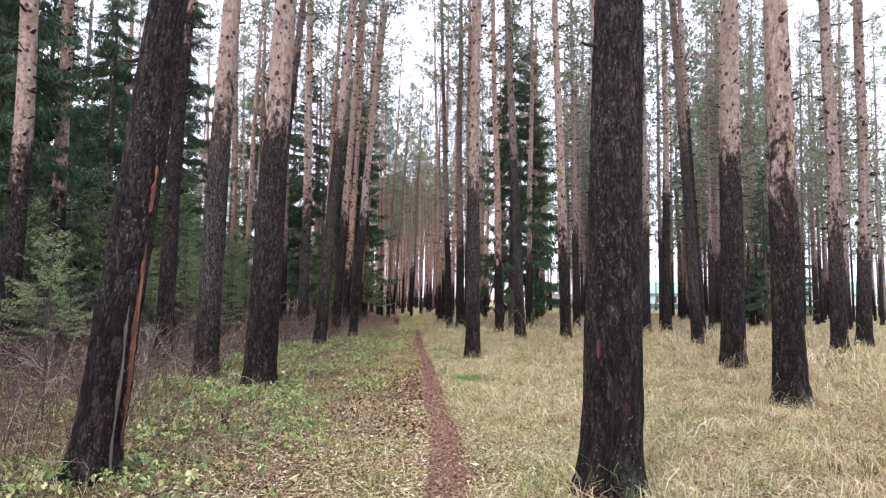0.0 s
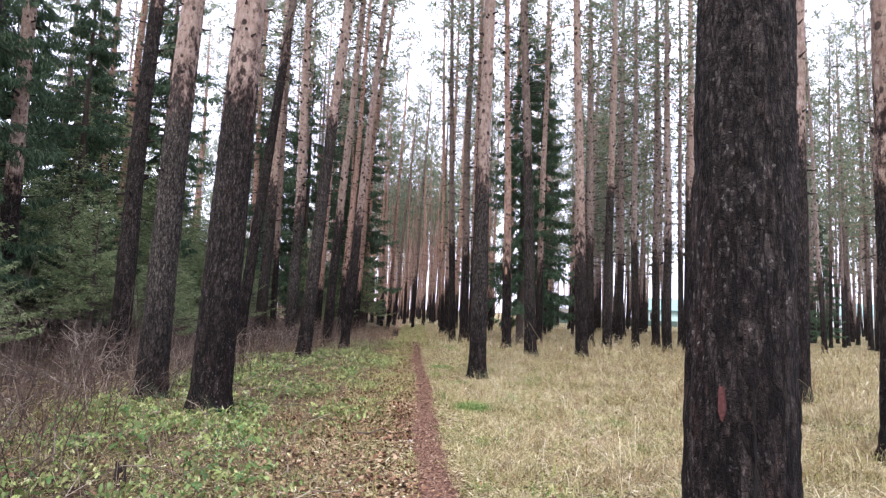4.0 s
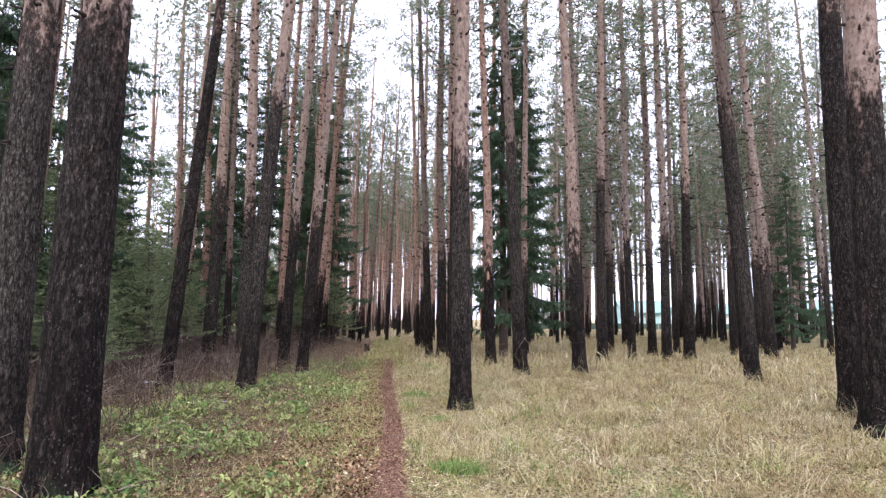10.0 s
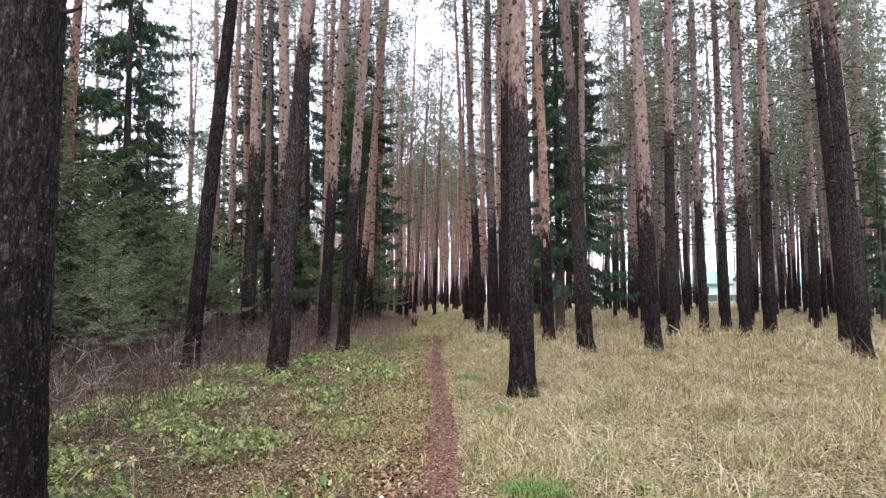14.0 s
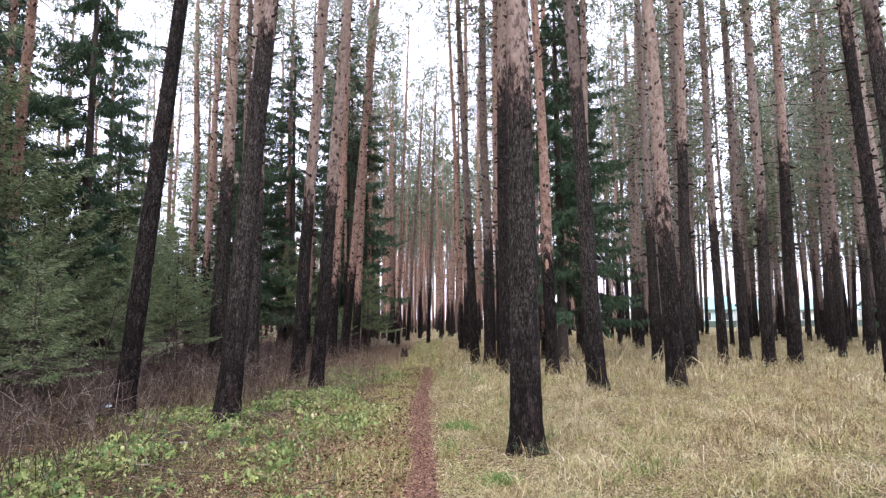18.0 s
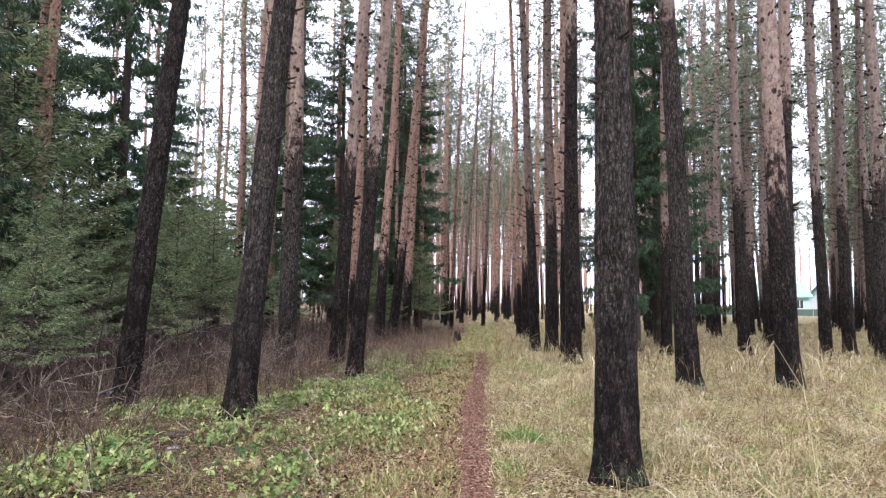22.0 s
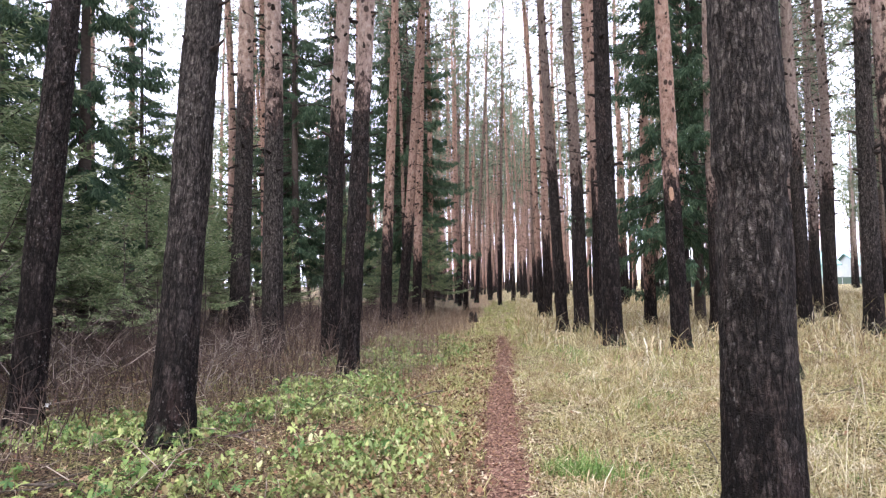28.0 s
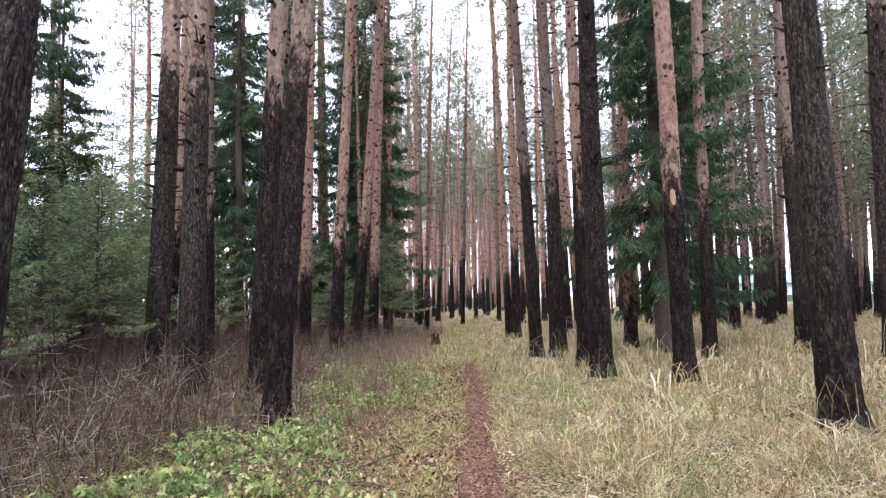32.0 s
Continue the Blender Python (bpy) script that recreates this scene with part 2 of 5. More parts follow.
def leaf_material(name, *stops, rough=0.6, through_light=0.25, patches=()):
    m = Nodes(name, rough, 0.12)
    wide = m.noise(m.world(), 0.9, 3.0)
    col = m.ramp(m.island(), *stops)
    col = m.mix(m.math("MULTIPLY", wide, 0.55), col, m.mix(0.5, col, stops[0][1]))
    for tint, seed, share in patches:
        spot = m.noise(m.at("Object", (seed, seed, seed)), 0.8, 4.0, 0.65)
        col = m.mix(m.ramp(spot, (0.46, 0.0), (0.56, share)), col, m.mix(m.math("MULTIPLY", m.island(), 0.6), tint, col))
    m.done(col)
    if through_light:
        tr = m.tree.nodes.new("ShaderNodeBsdfTranslucent")
        m.put(tr.inputs["Color"], col)
        ms = m.tree.nodes.new("ShaderNodeMixShader")
        ms.inputs["Fac"].default_value = through_light
        out = next(n for n in m.tree.nodes if n.type == "OUTPUT_MATERIAL")
        m.tree.links.new(m.shader.outputs["BSDF"], ms.inputs[1])
        m.tree.links.new(tr.outputs["BSDF"], ms.inputs[2])
        m.tree.links.new(ms.outputs["Shader"], out.inputs["Surface"])
    return m.mat


NEEDLE = leaf_material("pine_needles", (0.0, (0.085, 0.115, 0.075)), (0.5, (0.19, 0.225, 0.148)), (1.0, (0.32, 0.345, 0.24)), through_light=0.5)
SPRUCE = leaf_material("spruce_needles", (0.0, (0.032, 0.060, 0.036)), (0.6, (0.074, 0.124, 0.072)), (1.0, (0.145, 0.20, 0.115)), through_light=0.35)
YOUNG = leaf_material("young_spruce_needles", (0.0, (0.084, 0.120, 0.056)), (0.5, (0.185, 0.242, 0.116)), (0.85, (0.32, 0.37, 0.20)), (1.0, (0.44, 0.43, 0.29)), through_light=0.45)
STRAW = leaf_material("dry_grass", (0.0, (0.13, 0.085, 0.0417)), (0.22, (0.34, 0.26, 0.136)), (0.40, (0.59, 0.50, 0.312)), (0.55, (0.28, 0.30, 0.11)), (0.68, (0.54, 0.46, 0.286)), (0.90, (0.78, 0.69, 0.479)), (1.0, (0.90, 0.84, 0.698)), patches=[((0.25, 0.255, 0.0781), 1.0, 0.65), ((0.25, 0.14, 0.0729), 1.7, 0.8), ((0.11, 0.08, 0.0417), 4.3, 0.75), ((0.70, 0.59, 0.354), 5.1, 0.5)])
VERGE = leaf_material("verge_grass", (0.0, (0.14, 0.165, 0.05)), (0.4, (0.32, 0.335, 0.11)), (0.7, (0.45, 0.42, 0.19)), (1.0, (0.60, 0.53, 0.32)), patches=[((0.26, 0.15, 0.09), 1.3, 0.45)])
WOOD_GRASS = leaf_material("woodland_grass", (0.0, (0.07, 0.085, 0.026)), (0.45, (0.19, 0.21, 0.07)), (0.75, (0.32, 0.30, 0.13)), (1.0, (0.50, 0.44, 0.25)), patches=[((0.17, 0.095, 0.055), 1.3, 0.55)])
DEAD_GRASS = leaf_material("dead_grass", (0.0, (0.07, 0.045, 0.022)), (0.4, (0.20, 0.135, 0.06)), (0.75, (0.33, 0.25, 0.115)), (1.0, (0.52, 0.42, 0.23)))
GREENER = leaf_material("green_grass", (0.0, (0.09, 0.16, 0.045)), (0.6, (0.16, 0.26, 0.075)), (1.0, (0.28, 0.34, 0.12)))
HERB = leaf_material("herb_leaves", (0.0, (0.055, 0.105, 0.035)), (0.3, (0.13, 0.215, 0.065)), (0.58, (0.235, 0.315, 0.135)), (0.74, (0.47, 0.49, 0.20)), (0.80, (0.60, 0.58, 0.34)), (0.83, (0.30, 0.18, 0.10)), (1.0, (0.13, 0.078, 0.052)), patches=[((0.16, 0.098, 0.062), 1.1, 0.55), ((0.16, 0.245, 0.07), 2.6, 0.5), ((0.43, 0.45, 0.17), 3.7, 0.45)])
BROAD = leaf_material("broad_herb_leaves", (0.0, (0.045, 0.095, 0.038)), (0.35, (0.125, 0.185, 0.055)), (0.6, (0.27, 0.32, 0.10)), (0.84, (0.37, 0.42, 0.155)), (0.905, (0.54, 0.53, 0.29)), (0.93, (0.28, 0.19, 0.12)), (1.0, (0.14, 0.085, 0.055)), patches=[((0.10, 0.205, 0.065), 2.6, 0.6)])
THATCH = leaf_material("thatch", (0.0, (0.03, 0.02, 0.0125)), (0.15, (0.17, 0.12, 0.0625)), (0.35, (0.44, 0.36, 0.219)), (0.5, (0.26, 0.265, 0.104)), (0.7, (0.52, 0.44, 0.286)), (0.93, (0.68, 0.60, 0.427)), (1.0, (0.82, 0.76, 0.605)), through_light=0.0, rough=0.8, patches=[((0.24, 0.13, 0.0729), 1.7, 0.55), ((0.27, 0.275, 0.0939), 1.0, 0.5)])
DEBRIS = leaf_material("debris", (0.0, (0.018, 0.011, 0.008)), (0.2, (0.10, 0.06, 0.038)), (0.4, (0.25, 0.15, 0.092)), (0.55, (0.22, 0.185, 0.075)), (0.7, (0.40, 0.325, 0.165)), (0.90, (0.46, 0.37, 0.235)), (1.0, (0.58, 0.52, 0.36)), through_light=0.0, rough=0.8, patches=[((0.22, 0.115, 0.07), 1.7, 0.55), ((0.32, 0.33, 0.11), 1.2, 0.5)])
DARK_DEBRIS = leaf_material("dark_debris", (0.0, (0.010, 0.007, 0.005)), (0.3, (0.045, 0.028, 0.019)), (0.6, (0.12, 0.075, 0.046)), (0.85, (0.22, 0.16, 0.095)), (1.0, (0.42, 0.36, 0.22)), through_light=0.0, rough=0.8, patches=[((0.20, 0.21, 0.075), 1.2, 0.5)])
LITTER = leaf_material("fallen_leaves", (0.0, (0.045, 0.025, 0.017)), (0.35, (0.135, 0.068, 0.042)), (0.7, (0.25, 0.140, 0.083)), (0.94, (0.36, 0.245, 0.15)), (1.0, (0.50, 0.41, 0.29)), through_light=0.0, rough=0.8)
STUB = leaf_material("dead_knots", (0.0, (0.014, 0.011, 0.010)), (1.0, (0.045, 0.035, 0.031)), through_light=0.0, rough=0.9)
STALK = leaf_material("dry_stalks", (0.0, (0.085, 0.055, 0.04)), (0.5, (0.17, 0.115, 0.08)), (0.85, (0.28, 0.215, 0.15)), (1.0, (0.42, 0.36, 0.28)), through_light=0.0, rough=0.85)
TWIG = leaf_material("bare_twigs", (0.0, (0.04, 0.025, 0.021)), (0.55, (0.082, 0.056, 0.046)), (0.85, (0.14, 0.102, 0.083)), (1.0, (0.33, 0.28, 0.235)), through_light=0.0, rough=0.85)


def ground_material():
    m = Nodes("forest_floor", 0.95, 0.1)
    p = m.world()
    x = m.axis(p, 0)
    big = m.noise(p, 0.55, 5.0)
    mid = m.noise(p, 4.0, 6.0, 0.7)
    fine = m.noise(p, 45.0, 7.0, 0.85)
    bits = m.cells(p, 62.0)
    bit = m.math("MULTIPLY_ADD", m.axis(bits.outputs["Color"], 0), 0.45, m.math("MULTIPLY", fine, 0.62))
    straw = m.ramp(bit, (0.32, (0.020, 0.013, 0.007)), (0.46, (0.15, 0.105, 0.055)), (0.62, (0.36, 0.285, 0.165)), (0.78, (0.56, 0.47, 0.30)))
    green = m.ramp(bit, (0.32, (0.018, 0.020, 0.008)), (0.46, (0.105, 0.108, 0.038)), (0.62, (0.24, 0.235, 0.088)), (0.78, (0.44, 0.42, 0.19)))
    litter = m.ramp(bit, (0.32, (0.012, 0.007, 0.005)), (0.46, (0.095, 0.050, 0.032)), (0.62, (0.25, 0.142, 0.088)), (0.80, (0.46, 0.35, 0.225)))
    right = m.mix(m.ramp(mid, (0.42, 0.0), (0.58, 0.75)), straw, green)
    right = m.mix(m.ramp(big, (0.54, 0.0), (0.66, 0.75)), right, litter)
    # litter turns to a darker brown farther left of the path
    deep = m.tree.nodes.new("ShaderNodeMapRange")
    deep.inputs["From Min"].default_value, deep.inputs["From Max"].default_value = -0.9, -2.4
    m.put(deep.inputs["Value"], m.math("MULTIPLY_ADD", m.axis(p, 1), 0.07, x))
    dark_litter = m.ramp(bit, (0.34, (0.008, 0.005, 0.004)), (0.5, (0.042, 0.026, 0.018)), (0.66, (0.12, 0.075, 0.048)), (0.82, (0.30, 0.23, 0.15)))
    left = m.mix(m.ramp(mid, (0.46, 0.0), (0.64, 0.6)), m.mix(deep.outputs["Result"], litter, dark_litter), green)
    along = m.math("MULTIPLY_ADD", m.axis(p, 1), 0.07, x)
    side = m.math("MULTIPLY_ADD", big, 1.6, along)
    r = m.tree.nodes.new("ShaderNodeMapRange")
    r.inputs["From Min"].default_value, r.inputs["From Max"].default_value = -0.4, 1.4
    m.put(r.inputs["Value"], side)
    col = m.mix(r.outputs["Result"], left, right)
    trod = m.math("ABSOLUTE", m.math("SUBTRACT", along, 0.52))
    trod = m.math("MULTIPLY_ADD", mid, 0.5, trod)
    near = m.tree.nodes.new("ShaderNodeMapRange")
    near.inputs["From Min"].default_value, near.inputs["From Max"].default_value = 0.72, 0.42
    m.put(near.inputs["Value"], trod)
    ahead = m.ramp(m.math("MULTIPLY", m.axis(p, 1), 0.02), (0.56, 1.0), (0.68, 0.0))
    col = m.mix(m.math("MULTIPLY", near.outputs["Result"], ahead), col, m.ramp(bit, (0.28, (0.05, 0.026, 0.02)), (0.5, (0.16, 0.088, 0.062)), (0.8, (0.32, 0.20, 0.13))))
    return m.done(col, m.math("ADD", fine, mid), 0.04)


def trail_material():
    m = Nodes("trail_soil", 0.95, 0.12)
    p = m.world()
    fine = m.noise(p, 70.0, 6.0, 0.75)
    mid = m.noise(p, 9.0, 4.0)
    fine = m.math("MULTIPLY_ADD", m.axis(m.cells(p, 55.0).outputs["Color"], 0), 0.4, m.math("MULTIPLY", fine, 0.62))
    soil = m.ramp(fine, (0.30, (0.022, 0.010, 0.007)), (0.44, (0.098, 0.050, 0.035)), (0.58, (0.195, 0.108, 0.077)), (0.78, (0.38, 0.245, 0.18)))
    soil = m.mix(m.ramp(mid, (0.35, 0.25), (0.7, 0.0)), soil, (0.13, 0.068, 0.05))
    return m.done(soil, m.math("ADD", fine, mid), 0.02)


FLOOR, SOIL = ground_material(), trail_material()


def plain(name, colour, rough=0.7, scale=6.0, vary=0.25):
    m = Nodes(name, rough, 0.3)
    n = m.noise(m.at("Object"), scale, 5.0)
    dim = tuple(c * (1 - vary) for c in colour)
    return m.done(m.ramp(n, (0.3, dim), (0.7, colour)), n, 0.004)


# ---------------------------------------------------------------- mesh helpers
rng = np.random.default_rng(7)


def fast_mesh(name, co, faces, mat, smooth=False):
    """A mesh from arrays of places and of faces of one size."""
    me = bpy.data.meshes.new(name)
    co, faces = np.asarray(co, np.float32), np.asarray(faces, np.int32)
    k = faces.shape[1]
    me.vertices.add(len(co))
    me.vertices.foreach_set("co", co.ravel())
    me.loops.add(faces.size)
    me.loops.foreach_set("vertex_index", faces.ravel())
    me.polygons.add(len(faces))
    me.polygons.foreach_set("loop_start", np.arange(0, faces.size, k, dtype=np.int32))
    if smooth:
        me.polygons.foreach_set("use_smooth", np.ones(len(faces), bool))
    me.update(calc_edges=True)
    me.materials.append(mat)
    return me


def part_of(name, me, parent, label=""):
    ob = new(name, me)
    ob.parent = parent
    if label:
        tagged(ob, label)
    return ob


def part(name, bm, mat, parent, label=""):
    me = bpy.data.meshes.new(name)
    bm.to_mesh(me)
    bm.free()
    me.materials.append(mat)
    return part_of(name, me, parent, label)


def tubes(segs, sides=3):
    """Tapered tubes: segs holds (start, end, r0, r1). Gives places and quads."""
    a = np.array([s[0] for s in segs], float)
    b = np.array([s[1] for s in segs], float)
    r0 = np.array([s[2] for s in segs], float)[:, None, None]
    r1 = np.array([s[3] for s in segs], float)[:, None, None]
    d = b - a
    d /= np.linalg.norm(d, axis=1, keepdims=True) + 1e-9
    ref = np.where(np.abs(d[:, 2:3]) > 0.9, [[1.0, 0, 0]], [[0, 0, 1.0]])
    u = np.cross(d, ref)
    u /= np.linalg.norm(u, axis=1, keepdims=True) + 1e-9
    v = np.cross(d, u)
    ang = np.arange(sides) * 2 * np.pi / sides
    ring = u[:, None] * np.cos(ang)[None, :, None] + v[:, None] * np.sin(ang)[None, :, None]
    co = np.concatenate([a[:, None] + ring * r0, b[:, None] + ring * r1], 1).reshape(-1, 3)
    base = (np.arange(len(segs)) * 2 * sides)[:, None]
    i = np.arange(sides)
    j = (i + 1) % sides
    q = np.stack([base + i, base + j, base + j + sides, base + i + sides], -1).reshape(-1, 4)
    return co, q


def sprays(at, way, length, width, droop):
    """Needle sprays: a bent pointed leaf of two triangles at each place."""
    n = len(at)
    way = way / (np.linalg.norm(way, axis=1, keepdims=True) + 1e-9)
    side = np.cross(way, rng.normal(size=(n, 3)))
    side /= np.linalg.norm(side, axis=1, keepdims=True) + 1e-9
    L, W, D = length[:, None], width[:, None], droop[:, None] * np.array([[0, 0, -1.0]])
    mid = at + way * L * 0.45 + D * 0.25 * L
    tip = at + way * L + D * L
    co = np.stack([at, mid - side * W * 0.5, mid + side * W * 0.5, tip], 1).reshape(-1, 3)
    b = (np.arange(n) * 4)[:, None]
    f = np.concatenate([b + [0, 2, 1], b + [1, 2, 3]], 1).reshape(-1, 3)
    return co, f


# ---------------------------------------------------------------- ground and trail
HUMMOCKS = [(-4.2, 11.4, 4.0, -0.11), (6.6, 13.5, 4.0, 0.11), (0.6, 16.8, 2.6, -0.09), (-5.6, 20.0, 2.0, -0.09), (-3.9, 19.0, 1.4, 0.14), (3.2, 23.5, 3.5, 0.10), (5.9, 26.5, 3.0, 0.12)]


def ground_z(x, y):
    z = -0.05 + 0.02 * np.sin(x * 0.9 + 1.3) * np.sin(y * 0.7) + 0.012 * np.sin(x * 2.7 + y * 1.9)
    for hx, hy, s, a in HUMMOCKS:
        z = z + a * np.exp(-((x - hx) ** 2 + (y - hy) ** 2) / (2 * s * s))
    return z


def trail_x(y):
    return 0.45 - 0.07 * y + 0.15 * np.exp(-(((y - 15.5) / 6.0) ** 2)) + 0.05 * np.sin(y * 0.55) + 0.22 * np.exp(-(((y - 7.4) / 3.8) ** 2)) - 0.09 * np.exp(-(((y - 3.2) / 1.6) ** 2)) + 0.03 / (1 + np.exp(16 - np.clip(y, -50, 60)))


def spread(lo, hi, step, far):
    mid = np.arange(lo, hi + step / 2, step)
    out = step * 1.35 ** np.arange(1, 27)
    out = np.cumsum(out)
    out = out[out < far]
    return np.concatenate([lo - out[::-1], mid, hi + out])


gx, gy = spread(-16.0, 16.0, 0.3, 900.0), spread(-8.0, 42.0, 0.25, 900.0)
gx = np.concatenate([gx[gx < -2.4], np.arange(-2.4, 1.35, 0.05), gx[gx > 1.35]])
X, Y = np.meshgrid(gx, gy)
Z = ground_z(X, Y) + rng.normal(0, 0.007, X.shape) - 0.035 * np.exp(-((X - trail_x(Y)) / 0.2) ** 2) * (Y < 33)
nx, ny = len(gx), len(gy)
idx = np.arange(nx * ny).reshape(ny, nx)
quads = np.stack([idx[:-1, :-1], idx[:-1, 1:], idx[1:, 1:], idx[1:, :-1]], -1).reshape(-1, 4)
ground = new("ground", fast_mesh("ground", np.stack([X, Y, Z], -1).reshape(-1, 3), quads, FLOOR, True))
tagged(ground, "forest floor of dry grass, herbs and leaf litter", "ground", kind="structure")

ty = np.arange(-8.0, 31.5, 0.06)
wob = np.array([[noise.noise((3.1, y * 0.9, 0.0)), noise.noise((9.4, y * 0.9, 4.0)), noise.noise((1.0, y * 6, 2.0)), noise.noise((5.0, y * 6, 8.0))] for y in ty])
fade = np.clip((31.5 - ty) / 5.0, 0.12, 1.0)
left_e = trail_x(ty) - (0.20 + 0.06 * wob[:, 0] + 0.08 * wob[:, 2]) * fade
right_e = trail_x(ty) + (0.20 + 0.06 * wob[:, 1] + 0.08 * wob[:, 3]) * fade
cols = np.linspace(0, 1, 9)
TX = left_e[:, None] * (1 - cols) + right_e[:, None] * cols
TY = np.repeat(ty[:, None], 9, 1)
TZ = ground_z(TX, TY) - 0.035 * np.exp(-((TX - trail_x(TY)) / 0.2) ** 2) + 0.016 + rng.normal(0, 0.003, TX.shape)
TZ[:, [0, 8]] -= 0.03
TZ[:, [1, 7]] -= 0.008
tix = np.arange(TX.size).reshape(TX.shape)
tq = np.stack([tix[:-1, :-1], tix[:-1, 1:], tix[1:, 1:], tix[1:, :-1]], -1).reshape(-1, 4)
trail = new("path", fast_mesh("path", np.stack([TX, TY, TZ], -1).reshape(-1, 3), tq, SOIL, True))
tagged(trail, "narrow trodden footpath of reddish bare soil", "path", kind="structure")


# ---------------------------------------------------------------- pines
HEIGHT = 23.0
TAPER_Z = (0, 0.12, 0.4, 1.3, 4, 7, 12, 18, 23)
TAPER_R = (1.40, 1.23, 1.08, 1.0, 0.90, 0.79, 0.66, 0.45, 0.08)


def trunk_mesh(seed, r, near=False, mat=None, collar=0.0):
    """A pine stem with root flare, taper, slight sweep, and on near ones plates of bark."""
    sides = 64 if near else 14
    zs = np.concatenate([np.arange(-0.25, 5.2, 0.035), np.linspace(5.25, 11, 50), np.linspace(12.5, HEIGHT, 12)]) if near else np.concatenate([[-0.25, 0, 0.15, 0.4], np.linspace(0.9, 14, 22), np.linspace(15.5, HEIGHT, 6)])
    ang = np.arange(sides) * 2 * np.pi / sides
    rr = np.interp(zs, TAPER_Z, TAPER_R) * r
    if collar:
        rr = rr * (1 + 0.11 / (1 + np.exp(-np.clip((zs - collar) / 0.014, -40, 40))) * np.exp(-np.clip(zs - collar, 0, 9) / 0.4) - 0.08 * np.exp(-(((zs - collar + 0.12) / 0.12) ** 2)))
    sway = lambda k: np.array([noise.noise((seed * 3.7 + k, z * 0.13, 0.5)) for z in zs]) * 0.09 * np.clip(zs / 5, 0, 1)
    cx, cy = sway(0.0), sway(40.0)
    lobes = 0.12 * np.exp(-np.clip(zs, 0, None) / 0.3)[:, None] * np.cos(ang[None] * 5 + seed) + 0.03 * np.sin(ang[None] * 2 + seed * 2 + zs[:, None] * 0.4)
    R = rr[:, None] * (1 + lobes)
    if near:
        rows = int(np.searchsorted(zs, 8.0))
        off = np.zeros_like(R)
        ca, sa = np.cos(ang) * r, np.sin(ang) * r
        for i in range(rows):
            z, fade_up = zs[i], np.clip(1.4 - zs[i] / 6.5, 0.12, 1.0)
            for j in range(sides):
                q = noise.noise((ca[j] * 14, sa[j] * 14, z * 4.0 + seed))
                q2 = noise.noise((ca[j] * 5, sa[j] * 5, z * 1.3 - seed))
                d = noise.voronoi((ca[j] * 21 + q * 0.35, sa[j] * 21 - q * 0.3, z * 7.0 + seed * 9 + q * 0.6))[0]
                ridge = abs(noise.noise((ca[j] * 15, sa[j] * 15, z * 2.2 + seed * 3)) + 0.4 * noise.noise((ca[j] * 31, sa[j] * 31, z * 6.0 + seed)))
                g = 0.35 * min(1.0, (d[1] - d[0]) * 3.4) + 0.65 * min(1.0, ridge * 4.5)
                off[i, j] = (g - 0.7) * max(0.006, 0.017 + 0.016 * q2 + 0.012 * q) * fade_up + q * 0.007 * fade_up + q2 * 0.007
        R = R + off
    co = np.stack([cx[:, None] + R * np.cos(ang), cy[:, None] + R * np.sin(ang), np.repeat(zs[:, None], sides, 1)], -1).reshape(-1, 3)
    ix = np.arange(len(zs) * sides).reshape(-1, sides)
    nxt = np.roll(ix, -1, 1)
    q = np.stack([ix[:-1], nxt[:-1], nxt[1:], ix[1:]], -1).reshape(-1, 4)
    return fast_mesh("trunk", co, q, mat or BARK, True), (zs, cx, cy, rr)


def whorls(rs, lo, hi):
    z = lo
    while z < hi:
        for _ in range(rs.integers(3, 6)):
            yield z + rs.normal(0, 0.05), rs.uniform(0, 2 * np.pi)
        z += rs.uniform(0.36, 0.6)


def dead_branch_mesh(seed, axis, lo, hi, reach, sides=4):
    """Knots, broken stubs and thin dead twigs in whorls up the stem."""
    rs = np.random.default_rng(seed)
    zs, cx, cy, rr = axis
    segs = []
    for zz, a in whorls(rs, lo, hi):
        d = np.array([np.cos(a), np.sin(a), rs.uniform(-0.25, 0.45)])
        c = np.array([np.interp(zz, zs, cx), np.interp(zz, zs, cy), zz])
        r0 = np.interp(zz, zs, rr)
        s = c + d * [r0 * 0.8, r0 * 0.8, 0]
        if rs.random() < 0.16 + 0.6 * max(0, zz - 5) / 9:
            L, t = rs.uniform(0.5, 1.4) * reach, 0.012
            m1 = s + d * L * 0.5 + [0, 0, rs.uniform(-0.1, 0.05)]
            e = m1 + d * L * 0.5 + rs.normal(0, 0.12, 3)
            segs += [(s, m1, t, t * 0.6), (m1, e, t * 0.6, t * 0.25)]
            for _ in range(3):
                f = m1 + (e - m1) * rs.uniform(0.1, 0.8)
                segs.append((f, f + d * 0.25 + rs.normal(0, 0.16, 3), t * 0.45, t * 0.2))
        else:
            t = rs.uniform(0.026, 0.05)
            segs.append((s, s + d * (rs.uniform(0.03, 0.17) + r0 * 0.25), t, t * 0.55))
    co, q = tubes(segs, sides)
    return fast_mesh("deadwood", co, q, STUB)


def stub_mesh(seed):
    """One broken branch stub, pointing along +x."""
    rs = np.random.default_rng(seed)
    p, segs = np.zeros(3), []
    for k in range(3):
        e = p + [0.05, rs.normal(0, 0.008), rs.normal(0.006, 0.008)]
        segs.append((p, e, 0.034 - 0.008 * k, 0.026 - 0.008 * k))
        p = e
    co, q = tubes(segs, 7)
    return fast_mesh("branch_stub", co, q, STUB, True)


STUBS = [stub_mesh(k) for k in range(4)]


